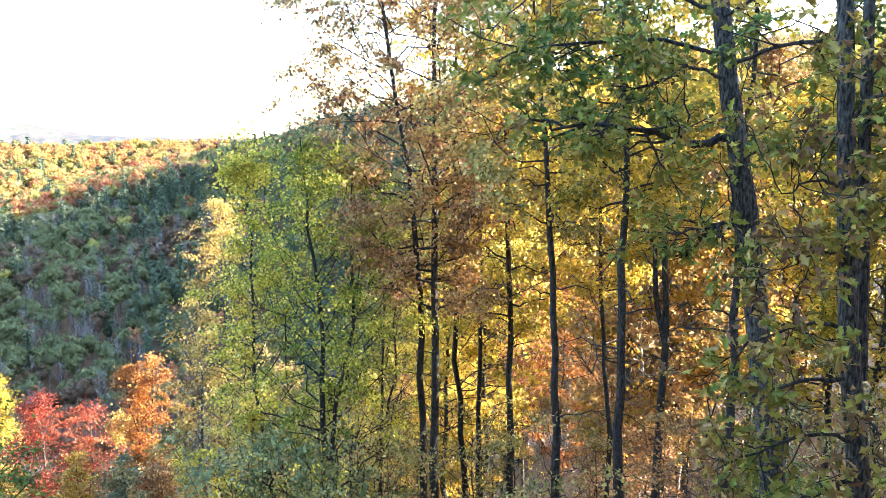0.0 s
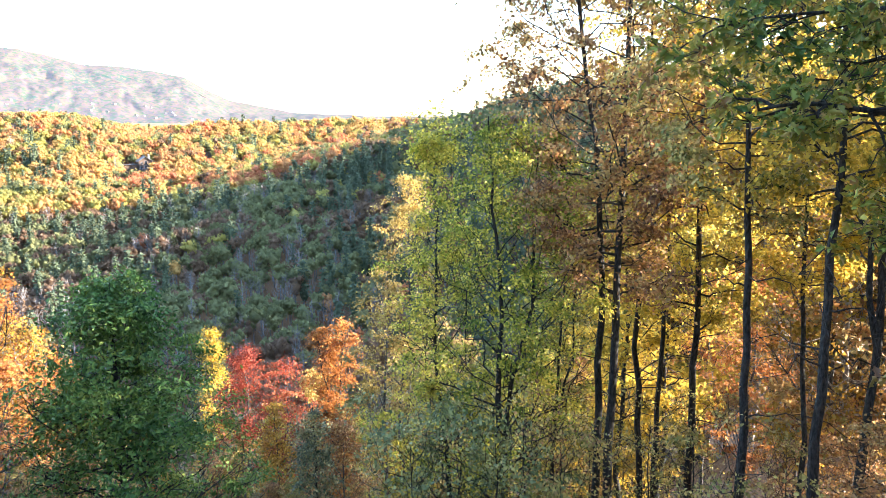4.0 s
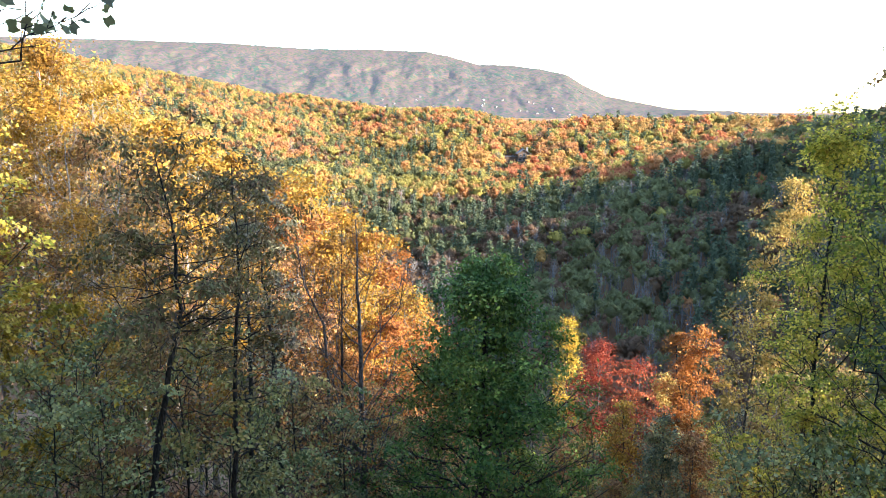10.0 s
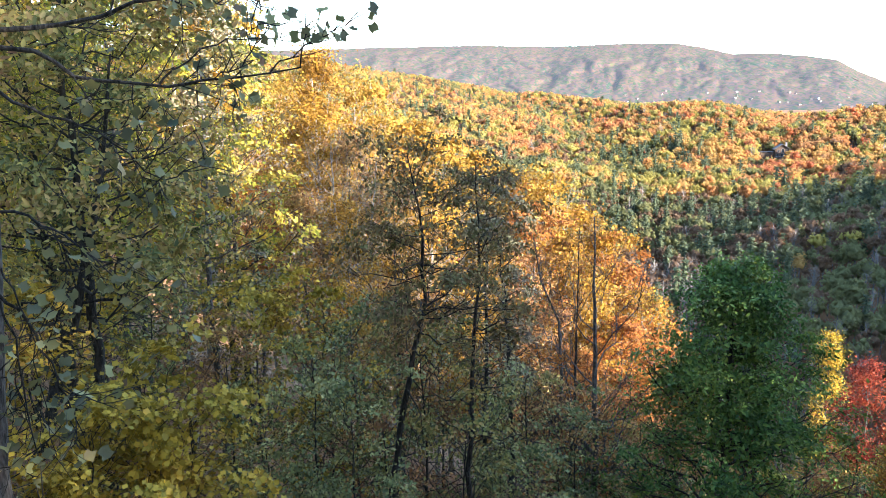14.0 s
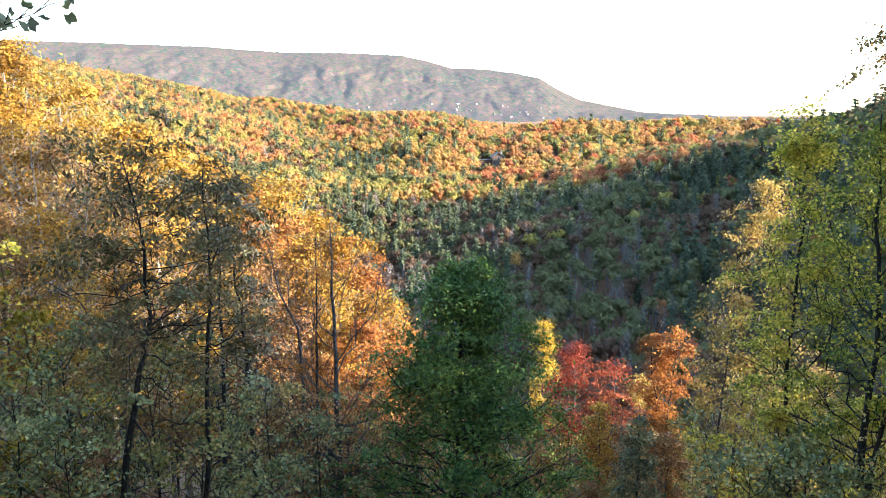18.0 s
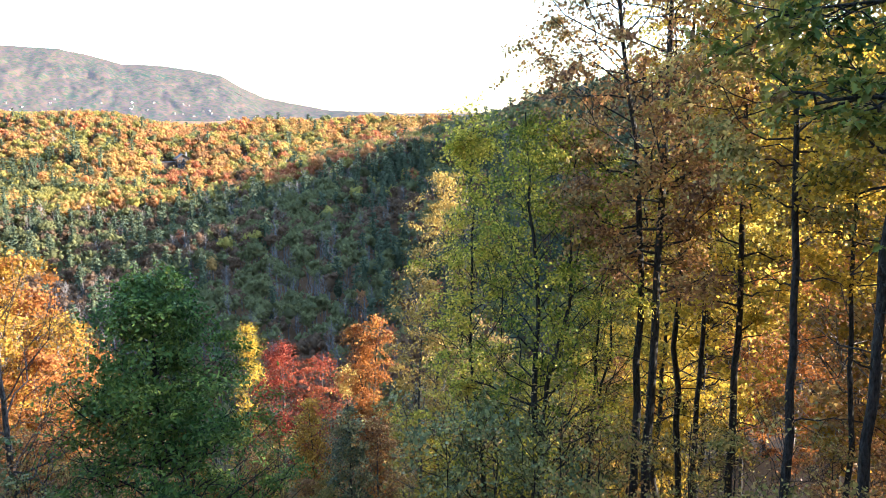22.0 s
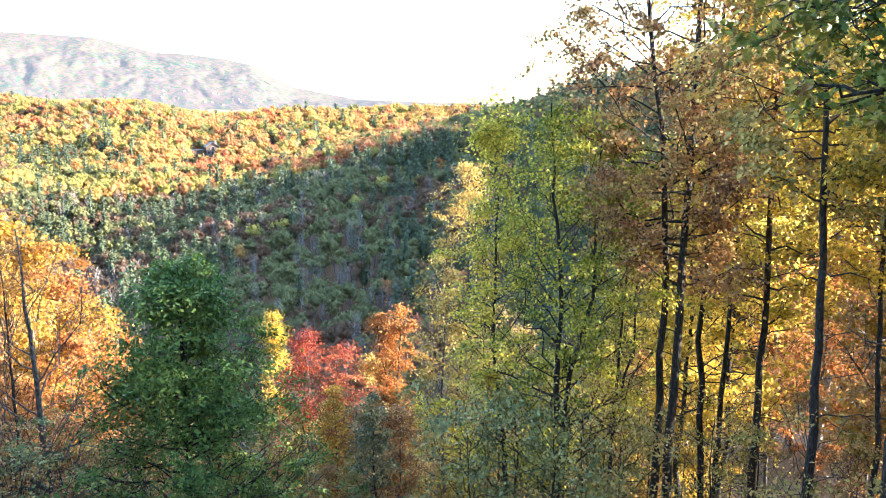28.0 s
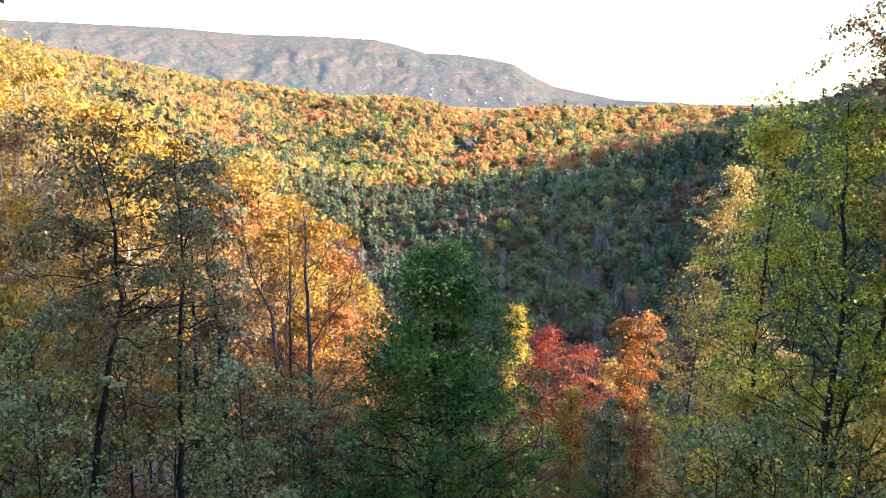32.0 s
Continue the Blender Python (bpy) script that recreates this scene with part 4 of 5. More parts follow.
# tulip tree at the other end, whose limbs reach into view
limbed_tree("tulip_tree", "grey-barked tulip tree with long bare limbs and few large leaves", 57.4, 9,
            [(54.0, 14, 9), (54.4, 7, 9), (55.3, -8.3, 9), (57.0, -23, 9)],
            [([(54.3, 4.9, 9), (52.5, 5.5, 9), (48.5, 6.0, 8.9), (43.3, 7.4, 8.8), (39.8, 8.6, 8.7), (36, 9.4, 8.6)], 0.032),
             ([(54.6, 4.2, 9), (50.8, 4.0, 8.9), (48.6, 2.0, 8.8), (43.8, 1.7, 8.7), (38.7, 2.0, 8.6), (33.6, 3.1, 8.5)], 0.028),
             ([(43.8, 1.7, 8.7), (41.5, 3.4, 8.7), (38.4, 5.0, 8.6), (34.2, 4.4, 8.5)], 0.014),
             ([(55.8, -11, 9), (53.8, -13.5, 8.8), (52.4, -17, 8.6), (51.6, -20, 8.5)], 0.02),
             ([(54.6, 2, 9), (51, 0.0, 8.8), (47.5, -1.5, 8.6), (44, -5.0, 8.5)], 0.02),
             ([(55.2, -6, 9), (53, -6.5, 8.8), (50.5, -8.5, 8.7), (48, -11.5, 8.6)], 0.02),
             ([(55.5, -9, 9), (54.6, -14, 8.8), (54.3, -20, 8.7), (54.2, -27, 8.7)], 0.015),
             ([(55.5, -9, 9), (54.0, -12, 8.8), (53.4, -17, 8.7), (53.0, -23, 8.7)], 0.012)],
            "tulip", BARK_GREY, 0.16, 2, 0.13, "lobed", 203, sprays=8, spray=0.9, scatter=0.12)

# middle of the slope
key_tree("maple_tree", "dense dark green maple with a pointed top", 0.9, 24, -12.0, "green", 56000, 0.16, BARK_DARK, 120,
         None, 0.2, clear=0.05, spread=7.4, limbs=170, profile="maple", scatter=0.45, shape="broad", rise=24, twigs=6, bend=0.008)
key_tree("tree", "small pointed tree with clear yellow leaves", -5.7, 60, -16.2, "mustard", 15000, 0.16, BARK_GREY, 121,
         None, 0.15, clear=0.1, spread=2.7, limbs=90, profile="egg", scatter=0.5, rise=52, bend=0.006)
key_tree("maple_tree", "bright red maple tree in low sun", -8.3, 52, -17.9, "red", 15000, 0.15, BARK_GREY, 122,
         None, 0.16, clear=0.2, spread=3.5, limbs=40, profile="egg", scatter=0.5, rise=45)
key_tree("maple_tree", "dull crimson maple beside a brighter red one", -10.9, 54, -19.8, "red", 11000, 0.15, BARK_GREY, 123,
         None, 0.15, clear=0.2, spread=3.0, limbs=36, profile="round", scatter=0.5, rise=45)
key_tree("maple_tree", "glowing orange maple with dark stems", -15.9, 47, -16.6, "orange", 15000, 0.155, BARK_DARK, 124,
         [(-15.9, -19), (-15.5, -24), (-15.3, -28)], 0.16, clear=0.42, spread=1.7, limbs=54, profile="round", scatter=0.4, rise=55, fork=(0.35, 0.09, 2.8))
key_tree("maple_tree", "small golden-orange maple tree on the slope", -10.8, 43, -22.0, "gold", 9000, 0.14, BARK_DARK, 125,
         None, 0.12, clear=0.1, spread=2.1, limbs=44, profile="egg", scatter=0.38, rise=50)
key_tree("tree", "dark olive-green tree between two bright maples", -13.5, 37, -22.5, "tulip", 9000, 0.15, BARK_DARK, 141,
         None, 0.12, clear=0.08, spread=1.8, limbs=44, profile="egg", scatter=0.36, rise=50)
key_tree("tree", "small pale yellow-green tree", -13.7, 50, -19.6, "pale", 2600, 0.2, BARK_GREY, 126,
         None, 0.1, clear=0.1, spread=1.9, limbs=34, profile="egg", scatter=0.4, rise=50)
key_tree("tree", "nearly leafless tree with fine pale branches", 11.0, 30, -8.8, "orange", 1500, 0.12, BARK_GREY, 127,
         [(11.2, -12), (11.1, -17.1), (11.0, -27.8)], 0.21, clear=0.25, spread=4.4, limbs=44, profile="egg", rise=50, twigs=11, fork=(0.3, 0.22, 2.9))
key_tree("tree", "slim bare tree with a grey trunk", 13.0, 34, -9.5, "orange", 500, 0.13, BARK_ASH, 128,
         [(12.6, -21.4), (12.9, -28)], 0.12, clear=0.35, spread=2.6, limbs=34, profile="egg", rise=55, twigs=6)
key_tree("tree", "slender tree with withered brown leaves", 20.0, 28, -5.5, "shade", 3000, 0.15, BARK_DARK, 129,
         [(19.6, -10.7), (20.1, -28.1)], 0.13, clear=0.5, spread=2.0, limbs=30, profile="column", scatter=0.35, snags=14)
key_tree("tree", "slender grey-trunked tree with withered leaves", 17.8, 27, -8.0, "shade", 2600, 0.15, BARK_DARK, 130,
         [(18.6, -12), (18.0, -17.3), (17.8, -28.1)], 0.14, clear=0.5, spread=1.9, limbs=26, profile="column", scatter=0.35, snags=14)
key_tree("tree", "crooked tree with a flat crown of withered dark leaves", 28.0, 17, -3.8, "umber", 4600, 0.125, BARK_DARK, 131,
         [(25.8, -4), (24.7, -9.3), (24.8, -14.6), (26.4, -21.4), (27.9, -27.6)], 0.13, clear=0.68, spread=2.3, limbs=34, profile="round", scatter=0.36, rise=30, shape="broad", droop=1.2, snags=14)
key_tree("tree", "crooked companion tree with drooping dark leaves", 21.5, 18, -4.4, "umber", 3400, 0.125, BARK_DARK, 132,
         [(20.6, -6), (20.2, -12), (21.0, -20), (21.5, -28)], 0.11, clear=0.70, spread=1.7, limbs=30, profile="round", scatter=0.34, rise=26, shape="broad", droop=1.2, snags=14)
key_tree("tree", "leaning dark-trunked tree with yellow-green leaves", 55.6, 16, 4, "lime", 4200, 0.14, BARK_DARK, 133,
         [(47, 0), (48.4, -7), (52.1, -17.7), (54.8, -24.3)], 0.16, clear=0.5, spread=2.6, limbs=34, profile="round", scatter=0.4, shape="broad")
key_tree("tree", "straight pale grey trunk with golden leaves", 43.3, 30, 8, "gold", 6000, 0.16, BARK_PALE, 134,
         [(42.8, -9.6), (43.2, -15.8)], 0.17, clear=0.45, spread=3.0, limbs=36, scatter=0.5)
key_tree("tree", "straight grey trunk with dull green leaves", 47.2, 24, 9, "olive", 6500, 0.15, BARK_GREY, 135,
         [(46.8, -5), (47.2, -13.7)], 0.16, clear=0.4, spread=3.0, limbs=38, scatter=0.5)
key_tree("tree", "grey-trunked tree with drab brown leaves", 41.2, 28, 7, "shade", 6500, 0.15, BARK_GREY, 136,
         [(40.8, -6), (41.2, -11.8)], 0.16, clear=0.35, spread=2.8, limbs=38, scatter=0.45)
key_tree("tree", "olive-leaved tree reaching over the slope", 51.0, 20, 14, "olive", 8000, 0.15, BARK_DARK, 137,
         None, 0.15, clear=0.35, spread=3.0, limbs=44, scatter=0.5, shape="broad")
key_tree("tree", "tall tree with drooping green and yellow leaves", 49.5, 17, 17, "lime", 15000, 0.15, BARK_DARK, 142,
         None, 0.15, clear=0.5, spread=3.2, limbs=44, scatter=0.45, shape="broad", droop=0.8)
key_tree("tree", "tree with drab and yellowing leaves", 38.6, 34, 6, "lime", 6000, 0.17, BARK_DARK, 138,
         None, 0.14, clear=0.3, spread=2.4, limbs=40, scatter=0.45)
key_tree("tree", "leafless tree with pale sunlit branches", 31.2, 40, -2.5, "pale", 700, 0.14, BARK_PALE, 144,
         None, 0.2, clear=0.35, spread=4.6, limbs=46, profile="egg", scatter=0.4, rise=52, twigs=10, fork=(0.4, 0.2, 0.4))
key_tree("tree", "tall golden-yellow tree lit by low sun", 32.4, 50, 4.0, "gold", 18000, 0.19, BARK_PALE, 139,
         None, 0.22, clear=0.25, spread=4.6, limbs=64, profile="egg", scatter=0.6, rise=50, twigs=5)

# ---------------------------------------------------------------- stand of trees further down: a few kinds, many trees
STOCK = {}


def stock(kind, leaf, seed, n, size, barkmat, h=20.0, **kw):
    STOCK[kind] = (tree_meshes(seed, leaf, n, size, barkmat, h=h, r0=0.17, **kw), h)


for i, (kind, leaf) in enumerate((("yellow", "yellow"), ("gold", "gold"), ("orange", "orange"), ("olive", "olive"), ("brown", "brown"), ("lime", "lime"), ("drab", "shade"))):
    for j in range(2):
        stock(f"{kind}{j}", leaf, 300 + 10 * i + j, 9500, 0.19, BARK_DARK if kind in ("yellow", "olive") else BARK_PALE if kind == "gold" else BARK_GREY, clear=0.3 if j else 0.22,
              spread=3.8, limbs=50, profile="egg" if j else "round", scatter=0.55, rise=48, plain_wood=True, shape="chip")
    stock(f"{kind}_low", leaf, 360 + i, 4200, 0.36, BARK_GREY, clear=0.25, spread=3.6, limbs=26, profile="egg", scatter=0.7, rise=48, twigs=3, shape="chip", plain_wood=True)
for j in range(3):
    stock(f"bare{j}", "brown", 390 + j, 260, 0.2, BARK_GREY, clear=0.3, spread=3.0, limbs=34, profile="egg", scatter=0.5, rise=58, twigs=6, plain_wood=True)
WORDS = {"yellow": "yellow-leaved autumn tree of the forest", "gold": "golden forest tree in full autumn leaf", "orange": "orange-leaved forest tree in late autumn", "olive": "dull green forest tree turning yellow",
         "brown": "rust-brown forest tree losing its leaves", "lime": "yellow-green forest tree on the slope", "drab": "drab brown-green forest tree on the slope", "bare": "leafless grey forest tree on the slope"}
rng = np.random.default_rng(77)


def stand(kind, az, r, top_el, low=False):
    key = kind + ("_low" if low and kind != "bare" else str(rng.integers(0, 3 if kind == "bare" else 2)))
    ms, h0 = STOCK[key]
    x, y = bearing(az, r)
    h = r * math.tan(radians(top_el)) - ground_z(x, y)
    plant("tree", ms, x, y, WORDS[kind], group="trees of the slope", turn=rng.uniform(0, 360), scale=max(0.35, min(1.7, h / h0)))


# crowns that the low sun reaches: bearing, distance, elevation
IN_SUN = ((-28, 26, -4.5), (-25, 28, -5), (-21, 37, -9.5), (-8.3, 52, -19.5), (-10.9, 54, -20.3), (-15.9, 47, -19.3), (-10.8, 43, -23.6), (-5.7, 60, -18), (16, 68, -9),
          (12.4, 68, -11), (10.4, 64, -13), (8.6, 62, -15), (7, 58, -19), (20, 66, -7), (-36.5, 26, -3), (-37.5, 25, -3))


def free_top(az, r):
    """The highest elevation that a tree may reach there without standing in the sun of those crowns."""
    x, y = bearing(az, r)
    dx, dy = bearing(SUN_AZ, 1.0)
    z = 60.0
    for a, q, e in IN_SUN:
        p = spot(a, e, q)
        along, aside = (x - p[0]) * dx + (y - p[1]) * dy, abs((x - p[0]) * dy - (y - p[1]) * dx)
        if along > 3 and aside < 5.0:
            z = min(z, p[2] + along * math.tan(radians(SUN_EL)))
    return math.degrees(math.atan2(z, r))


# sunlit yellow trees behind the dark trunks, and orange ones further down
for i in range(30):
    az = -34.5 - 33 * ((i * 0.618) % 1)
    far = [32 + 2.5 * k for k in range(18)]
    rooms = [free_top(az, q) - 0.04 * q for q in far]
    r = far[int(np.argmax(np.minimum(rooms, 7) + np.array([0.8 * math.sin(3.1 * q + i) for q in far])))]
    top = min(rng.uniform(1, 9) if az < -42 else rng.uniform(-10, -4), free_top(az, r))
    stand(("yellow", "lime", "gold", "yellow", "brown")[i % 5], az, r, top)
for i in range(16):
    az = -38 - 30 * ((i * 0.618) % 1)
    stand(("orange", "gold", "yellow", "gold")[i % 4], az, 66 + 26 * ((i * 0.414) % 1), min(rng.uniform(-9, -3), free_top(az, 66 + 26 * ((i * 0.414) % 1))))
for az, r, el in ((-36.6, 40, 1), (-38.6, 36, 4), (-40.2, 41, 5), (-37.6, 43, -1), (-41.6, 38, 7), (-35.2, 44, -5)):
    stand("yellow", az, r, min(el, free_top(az, r)))
for az, r, el in ((-47.9, 46, -11), (-45.2, 48, -12), (-51.5, 47, -11)):
    stand("orange", az, r, el)
for i in range(12):
    stand(("lime", "brown", "olive")[i % 3], -21 - 14 * rng.uniform(), rng.uniform(38, 60), rng.uniform(-24, -18))
for az, r, el, k in ((-64.5, 31, 3, "yellow"), (-67.5, 29, 5, "olive"), (-70.5, 27, 6, "yellow"), (-73.5, 30, 7, "lime")):
    stand(k, az, r, el)
for i in range(12):
    stand(("yellow", "lime", "brown", "olive")[i % 4], -57 - 15 * ((i * 0.618) % 1), 100 + 40 * ((i * 0.414) % 1), rng.uniform(3, 8))
# unseen trees, added beside and behind the viewpoint to shade the near ones
for i in range(40):
    az = -86 - 70 * ((i * 0.618) % 1)
    top = rng.uniform(20, 32) if az < -90 else rng.uniform(4, 9)
    stand(("olive", "lime", "brown", "yellow")[i % 4], az, 22 + 26 * ((i * 0.414) % 1), top, True)
for i in range(16):
    az = -80 - 14 * ((i * 0.618) % 1)
    stand(("olive", "brown", "lime")[i % 3], az, 27 + 24 * ((i * 0.414) % 1), rng.uniform(13, 22) if az < -88 else rng.uniform(4, 9), True)
for i in range(30):
    stand(("olive", "brown", "lime")[i % 3], 70 + 136 * ((i * 0.618) % 1), 20 + 22 * ((i * 0.414) % 1), rng.uniform(20, 36), True)
# the bright group on the shoulder of the slope
for az, r, el, k in ((16.8, 70, -5.6, "gold"), (14.6, 66, -6.6, "gold"), (12.4, 68, -8.2, "gold"), (10.4, 64, -10.0, "gold"), (8.6, 62, -12.6, "orange"), (7.4, 60, -15.2, "gold"),
                     (6.3, 56, -18.0, "orange"), (13.4, 58, -10.5, "gold"), (11.0, 56, -13.5, "gold"), (9.0, 54, -16.5, "orange"), (15.8, 58, -9.0, "orange"), (18.6, 72, -5.0, "gold"),
                     (7.2, 50, -20.5, "orange"), (17.5, 52, -11, "brown"), (14.8, 46, -16, "brown"), (12.2, 44, -19, "orange"), (9.6, 42, -22, "brown"), (19.5, 48, -11, "gold"),
                     (20.5, 66, -3.8, "gold"), (22.8, 64, -2.6, "gold"), (25.2, 60, -1.4, "gold"), (27.6, 62, -1.0, "gold"), (29.6, 46, -2.4, "brown"), (24.0, 46, -6, "gold"),
                     (27.0, 42, -6.5, "brown"), (34.5, 60, 1.5, "gold"), (36.5, 52, 0.5, "gold"), (30.5, 38, -8, "gold"), (34, 40, -6.5, "brown"), (37.5, 42, -4, "orange"),
                     (29.4, 56, 1.0, "gold"), (38.8, 48, 2.5, "yellow"), (41.5, 50, 3.5, "gold"), (44.5, 46, 4.5, "yellow"), (48, 44, 6, "lime"), (52, 42, 8, "yellow"), (56, 40, 8, "lime"),
                     (40, 36, 9, "olive"), (46, 32, 12, "lime"), (52, 30, 14, "olive"), (43, 40, 9, "gold"), (49.5, 36, 12, "yellow"), (49, 26, 2, "lime"), (53.5, 26, 6, "olive"), (58, 22, 6, "lime")):
    stand(k, az, r, el)
# low wood in the middle and bare trees by the brook
for i in range(40):
    az = -24 + 34 * ((i * 0.618) % 1)
    r = rng.uniform(34, 58)
    stand(("brown", "drab", "lime", "orange", "bare", "olive")[i % 6], az, r, rng.uniform(-29, -23.0))
for i in range(60):
    az = -30 + 44 * ((i * 0.618) % 1)
    r = rng.uniform(66, 105)
    stand(("bare", "drab", "brown", "bare", "olive")[i % 5], az, r, rng.uniform(-28, -21.5), True)

# ---------------------------------------------------------------- undergrowth
BUSH = {}
for i, (kind, leaf, shape) in enumerate((("lime", "lime", "small"), ("gold", "mustard", "lobed"), ("green", "sapling", "small"), ("drab", "brown", "small"))):
    for j in range(2):
        BUSH[kind + str(j)] = tree_meshes(400 + 10 * i + j, leaf, 2000 if kind == "lime" else 4400, 0.11 if shape == "small" else 0.13, BARK_DARK, h=8.0, r0=0.06, clear=0.12, spread=2.2, limbs=46,
                                          profile="round", scatter=0.34, rise=40, shape=shape, plain_wood=True)
BUSH_WORDS = {"lime": "small-leaved yellow-green undergrowth bush", "gold": "understorey sapling with broad golden leaves", "green": "understorey sapling with grey-green leaves", "drab": "understorey bush with withered rust-brown leaves"}


def bush(kind, az, r, top_el):
    x, y = bearing(az, r)
    h = r * math.tan(radians(top_el)) - ground_z(x, y)
    plant("bush", BUSH[kind + str(rng.integers(0, 2))], x, y, BUSH_WORDS[kind], "bush", "undergrowth", rng.uniform(0, 360), max(0.4, min(1.25, h / 8.2)), 0.05)


for az, r, el, k in ((47, 13, -17.8, "gold"), (50.5, 12, -21, "gold"), (43.5, 13, -21.5, "gold"), (34.6, 16, -18.4, "green"), (31.5, 15, -22.5, "green"), (37.6, 15, -22, "green"), (28.6, 18, -20, "drab"),
                     (25.5, 19, -17, "lime"), (23.2, 20, -19, "green"), (30.2, 20, -16, "green"), (54, 14, -13, "gold"), (52, 18, -9, "lime"), (46, 20, -12, "green"), (40.5, 20, -16, "drab"),
                     (22, 16, -24, "lime"), (19, 20, -24, "green"), (10, 30, -22, "lime"), (14, 28, -21, "drab"), (17, 25, -20, "lime"), (7, 32, -23.5, "drab"), (20, 24, -20, "lime"), (12.5, 24, -24.5, "green"), (16, 34, -18, "lime"), (57.5, 13, -9, "lime"), (33, 24, -15, "gold"), (38.5, 24, -13.5, "gold"), (43.5, 26, -14, "drab"), (49.5, 22, -11, "gold"),
                     (-25.5, 20, -22, "green"), (-22.5, 19, -25, "green"), (-28.5, 18, -25, "green"), (-31.5, 20, -23, "lime"), (-68, 15, -21, "lime"), (-71, 17, -19, "lime"), (-65, 20, -20, "green"), (-69, 24, -16, "lime"), (-72.5, 22, -15, "lime"), (-62.5, 22, -19, "lime"), (-74, 28, -12, "lime")):
    bush(k, az, r, el)
for i in range(18):
    bush(("lime", "drab", "lime", "lime", "drab")[i % 5], -33 - 36 * ((i * 0.618) % 1), rng.uniform(16, 32), rng.uniform(-25, -20))


# ---------------------------------------------------------------- unseen wall, added behind the viewpoint to block light
def blocking_wall():
    me = bpy.data.meshes.new("unseen_wall")
    bm = bmesh.new()
    box(bm, -13, 11, -3.4, -2.9, ground_z(0.0, -3.0) - 2.0, 6.5)
    bmesh.ops.recalc_face_normals(bm, faces=bm.faces)
    bm.to_mesh(me)
    bm.free()
    me.materials.append(plain("blocking_wall_brown", (0.07, 0.045, 0.03), (0.13, 0.085, 0.055), 2.0))
    tagged(new("unseen_wall", me), "plain brown wall added unseen behind the viewpoint to block light", "wall", kind="structure")


# ---------------------------------------------------------------- houses on the far hillsides
def box(bm, x0, x1, y0, y1, z0, z1):
    v = [bm.verts.new((x, y, z)) for x in (x0, x1) for y in (y0, y1) for z in (z0, z1)]
    for f in ((0, 1, 3, 2), (4, 6, 7, 5), (0, 4, 5, 1), (2, 3, 7, 6), (0, 2, 6, 4), (1, 5, 7, 3)):
        bm.faces.new([v[i] for i in f])


blocking_wall()


def bm_part(name, bm, mat, parent, label=""):
    bmesh.ops.recalc_face_normals(bm, faces=bm.faces)
    me = bpy.data.meshes.new(name)
    bm.to_mesh(me)
    bm.free()
    me.materials.append(mat)
    return part(name, me, parent, label)


TIMBER = plain("brown_timber", (0.05, 0.03, 0.02), (0.10, 0.06, 0.04), 2.0)
ROOFING = plain("grey_shingle", (0.08, 0.072, 0.07), (0.15, 0.135, 0.13), 1.5)
STONE = plain("pale_stone", (0.14, 0.135, 0.14), (0.25, 0.24, 0.24), 1.2)
WHITE = plain("white_paint", (0.62, 0.60, 0.57), (0.80, 0.78, 0.74), 1.0, 0.6)
GLASS, gnt, gb, go = nodes_of("window_glass")
gb.inputs["Base Color"].default_value = (0.03, 0.035, 0.04, 1)
gb.inputs["Roughness"].default_value = 0.08


def gable(bm, w, d, z, rise, over, thick=0.25):
    """Two roof slopes over a plan w by d, the gable towards -y."""
    for s in (-1, 1):
        a, b = (s * (w / 2 + over), z - over * rise / (w / 2)), (0, z + rise)
        vs = []
        for y in (-d / 2 - over, d / 2 + over):
            for dz in (0, thick):
                vs += [bm.verts.new((a[0], y, a[1] + dz)), bm.verts.new((b[0], y, b[1] + dz))]
        for f in ((0, 1, 3, 2), (4, 6, 7, 5), (0, 4, 5, 1), (2, 3, 7, 6), (0, 2, 6, 4), (1, 5, 7, 3)):
            bm.faces.new([vs[i] for i in f])


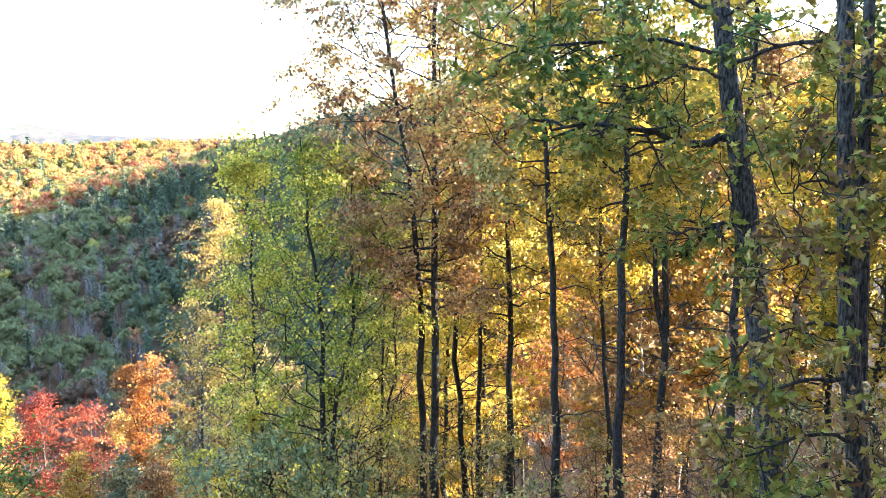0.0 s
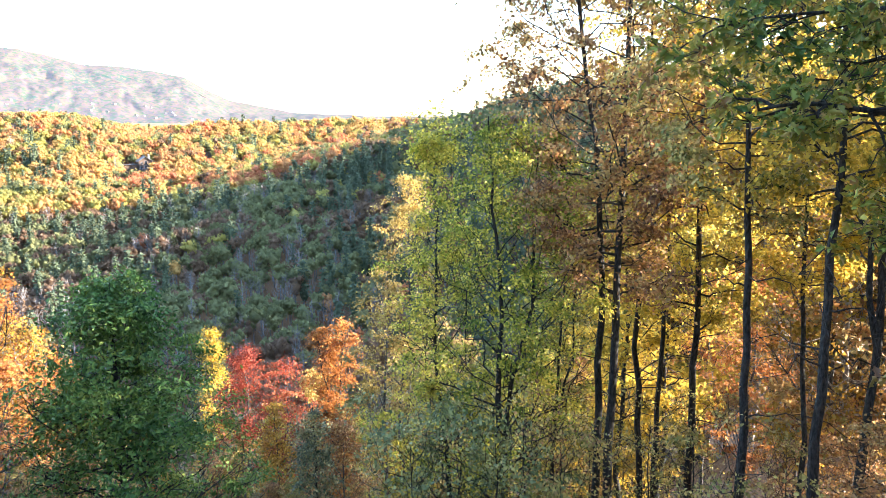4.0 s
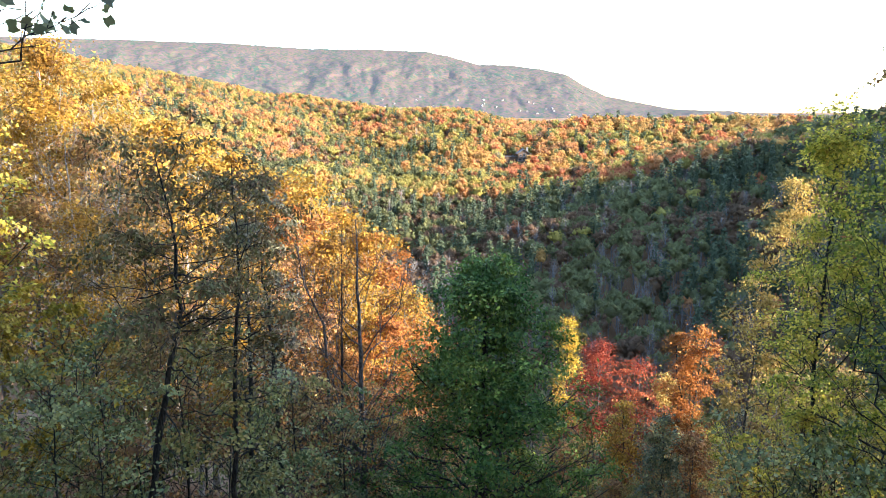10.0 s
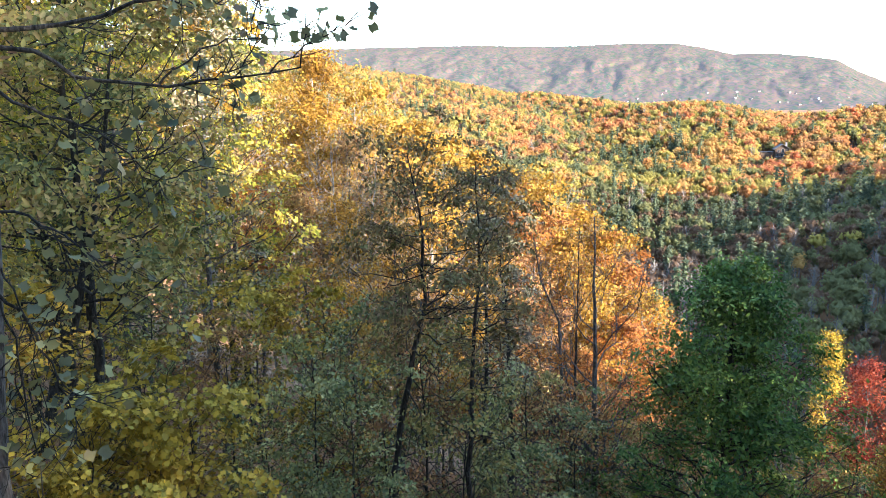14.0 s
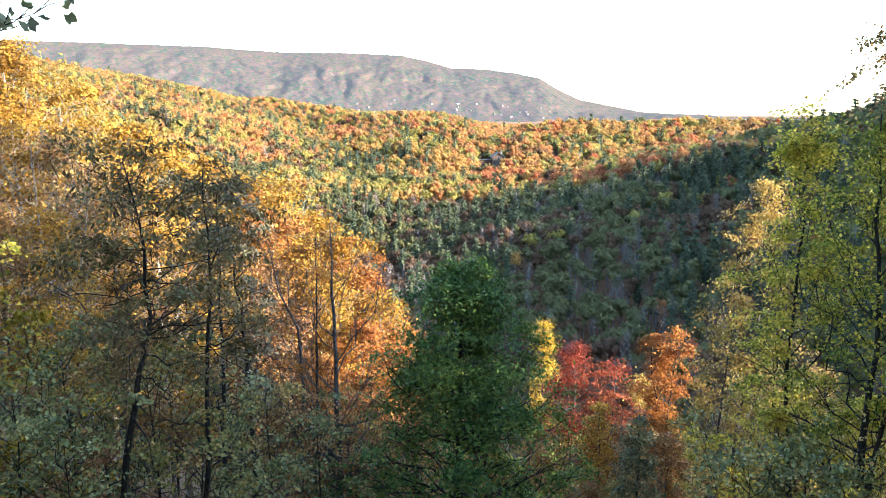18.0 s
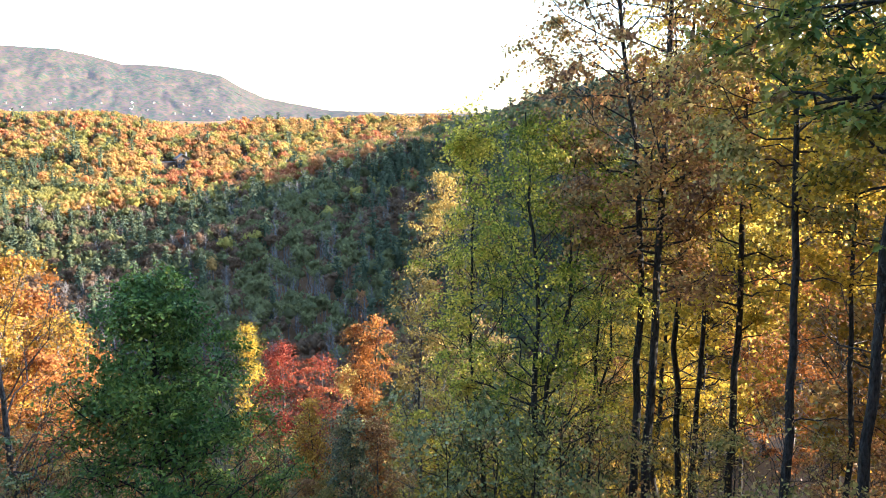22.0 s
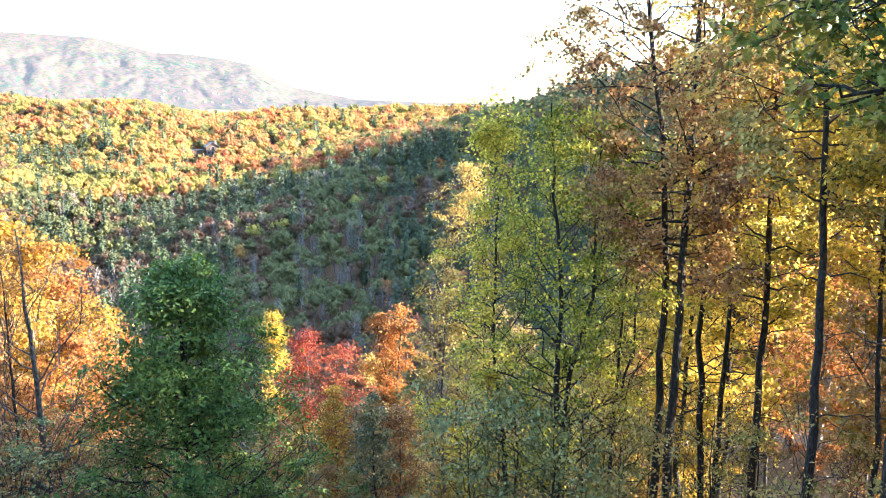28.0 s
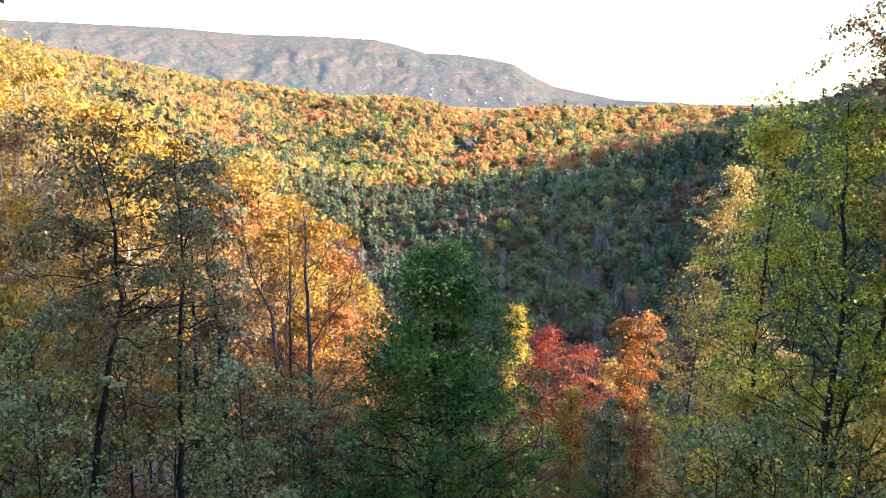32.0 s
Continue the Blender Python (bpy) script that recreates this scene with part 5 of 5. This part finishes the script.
def timber_house(az, r):
    x, y = bearing(az, r)
    z = ground_z(x, y)
    e = new("timber_house")
    e.matrix_world = pose(x, y, z + 6.0, 0, 0, az + 8)
    bm = bmesh.new()
    box(bm, -4.2, 4.2, -4, 5, -9.5, -0.2)
    bm_part("foundation", bm, STONE, e, "pale stone lower storey")
    bm = bmesh.new()
    box(bm, -4.0, 4.0, -3.8, 4.8, -0.2, 5.6)
    vs = [bm.verts.new(p) for p in ((-4.0, -3.8, 5.604), (4.0, -3.8, 5.604), (0, -3.8, 8.2), (-4.0, 4.8, 5.604), (4.0, 4.8, 5.604), (0, 4.8, 8.2))]
    for f in ((0, 1, 2), (3, 5, 4), (0, 3, 4, 1), (0, 2, 5, 3), (1, 4, 5, 2)):
        bm.faces.new([vs[i] for i in f])
    bm_part("wall", bm, TIMBER, e)
    bm = bmesh.new()
    gable(bm, 8.0, 8.6, 5.62, 2.6, 0.9)
    for v in bm.verts:
        v.co.y += 0.5
    bm_part("roof", bm, ROOFING, e, "grey shingled gable roof")
    bm = bmesh.new()
    box(bm, -13.5, -4.21, -1.0, 4.6, -9.0, 3.4)
    bm_part("wing", bm, TIMBER, e, "dark timber side wing")
    bm = bmesh.new()
    box(bm, -13.9, -4.02, -1.6, 5.1, 3.404, 3.7)
    bm_part("roof", bm, ROOFING, e)
    bm = bmesh.new()
    box(bm, -4.6, 4.6, -6.6, -3.81, 0.0, 0.25)
    bm_part("deck", bm, TIMBER, e, "wooden balcony deck")
    for px in (-4.3, -1.5, 1.5, 4.3):
        bm = bmesh.new()
        box(bm, px - 0.12, px + 0.12, -6.45, -6.2, -10.5, -0.01)
        bm_part("post", bm, TIMBER, e)
    bm = bmesh.new()
    box(bm, -4.5, 4.5, -6.5, -6.4, 1.1, 1.25)
    bm_part("rail", bm, STONE, e)
    for px, pz, w, h in ((-2.6, 0.6, 1.6, 2.0), (0.0, 0.6, 1.8, 2.1), (2.6, 0.6, 1.6, 2.0), (-2.2, 3.6, 1.4, 1.4), (0.2, 3.6, 1.6, 2.2), (2.4, 3.6, 1.4, 1.4), (-2.4, -3.4, 1.5, 1.8), (1.8, -3.4, 1.8, 1.8)):
        yy = -4.02 if pz < 0 else -3.82
        bm = bmesh.new()
        box(bm, px - w / 2, px + w / 2, yy - 0.06, yy, pz, pz + h)
        win = bm_part("window", bm, STONE, e)
        bm = bmesh.new()
        box(bm, px - w / 2 + 0.12, px + w / 2 - 0.12, yy - 0.075, yy - 0.064, pz + 0.12, pz + h - 0.12)
        bm_part("pane", bm, GLASS, win)
    bm = bmesh.new()
    box(bm, 2.2, 3.2, 1.0, 2.0, 6.2, 9.4)
    bm_part("chimney", bm, STONE, e)
    tagged(e, "brown timber house with gable roof and deck among trees", "house")


timber_house(*HOUSE)


def hill_house(az, r, el, w, roofmat, label):
    x, y = bearing(az, r)
    z = r * math.tan(radians(el))
    g = ground_z(x, y)
    e = new("house")
    e.matrix_world = pose(x, y, g, 0, 0, az + 75)
    top = max(4.5, z - g)
    bm = bmesh.new()
    box(bm, -w / 2, w / 2, -4, 4, -2, top)
    bm_part("wall", bm, WHITE, e)
    bm = bmesh.new()
    gable(bm, w, 8, top + 0.3, 2.2, 0.6)
    bm_part("roof", bm, roofmat, e)
    for k in (-1, 1):
        bm = bmesh.new()
        box(bm, w / 2 + 0.004, w / 2 + 0.06, k * 2 - 0.8, k * 2 + 0.8, top - 2.6, top - 1.0)
        bm_part("window", bm, GLASS, e)
    tagged(e, label, "house", "houses on the hill")


for az, r, el in ((24.2, 690, -0.2), (20.6, 690, -0.4), (15.8, 690, -0.7)):
    hill_house(az, r, el, 11, ROOFING, "small white house half hidden by trees on the hill")


def far_house(seed):
    rr = np.random.default_rng(seed)
    az = rr.uniform(-9, 9)
    x, y, z = mountain_at(az, rr.uniform(0.06, 0.24))
    e = new("far_house")
    e.matrix_world = pose(x, y, z, 0, 0, rr.uniform(0, 180))
    w = rr.uniform(6, 11)
    bm = bmesh.new()
    box(bm, -w / 2, w / 2, -4, 4, -12, 4)
    bm_part("wall", bm, STONE, e)
    bm = bmesh.new()
    gable(bm, w, 8, 4.1, 2.5, 0.6)
    bm_part("roof", bm, WHITE if seed % 5 == 0 else ROOFING, e)
    tagged(e, "tiny white house on the distant mountainside", "house", "houses on the mountain")


for i in range(38):
    far_house(500 + i)
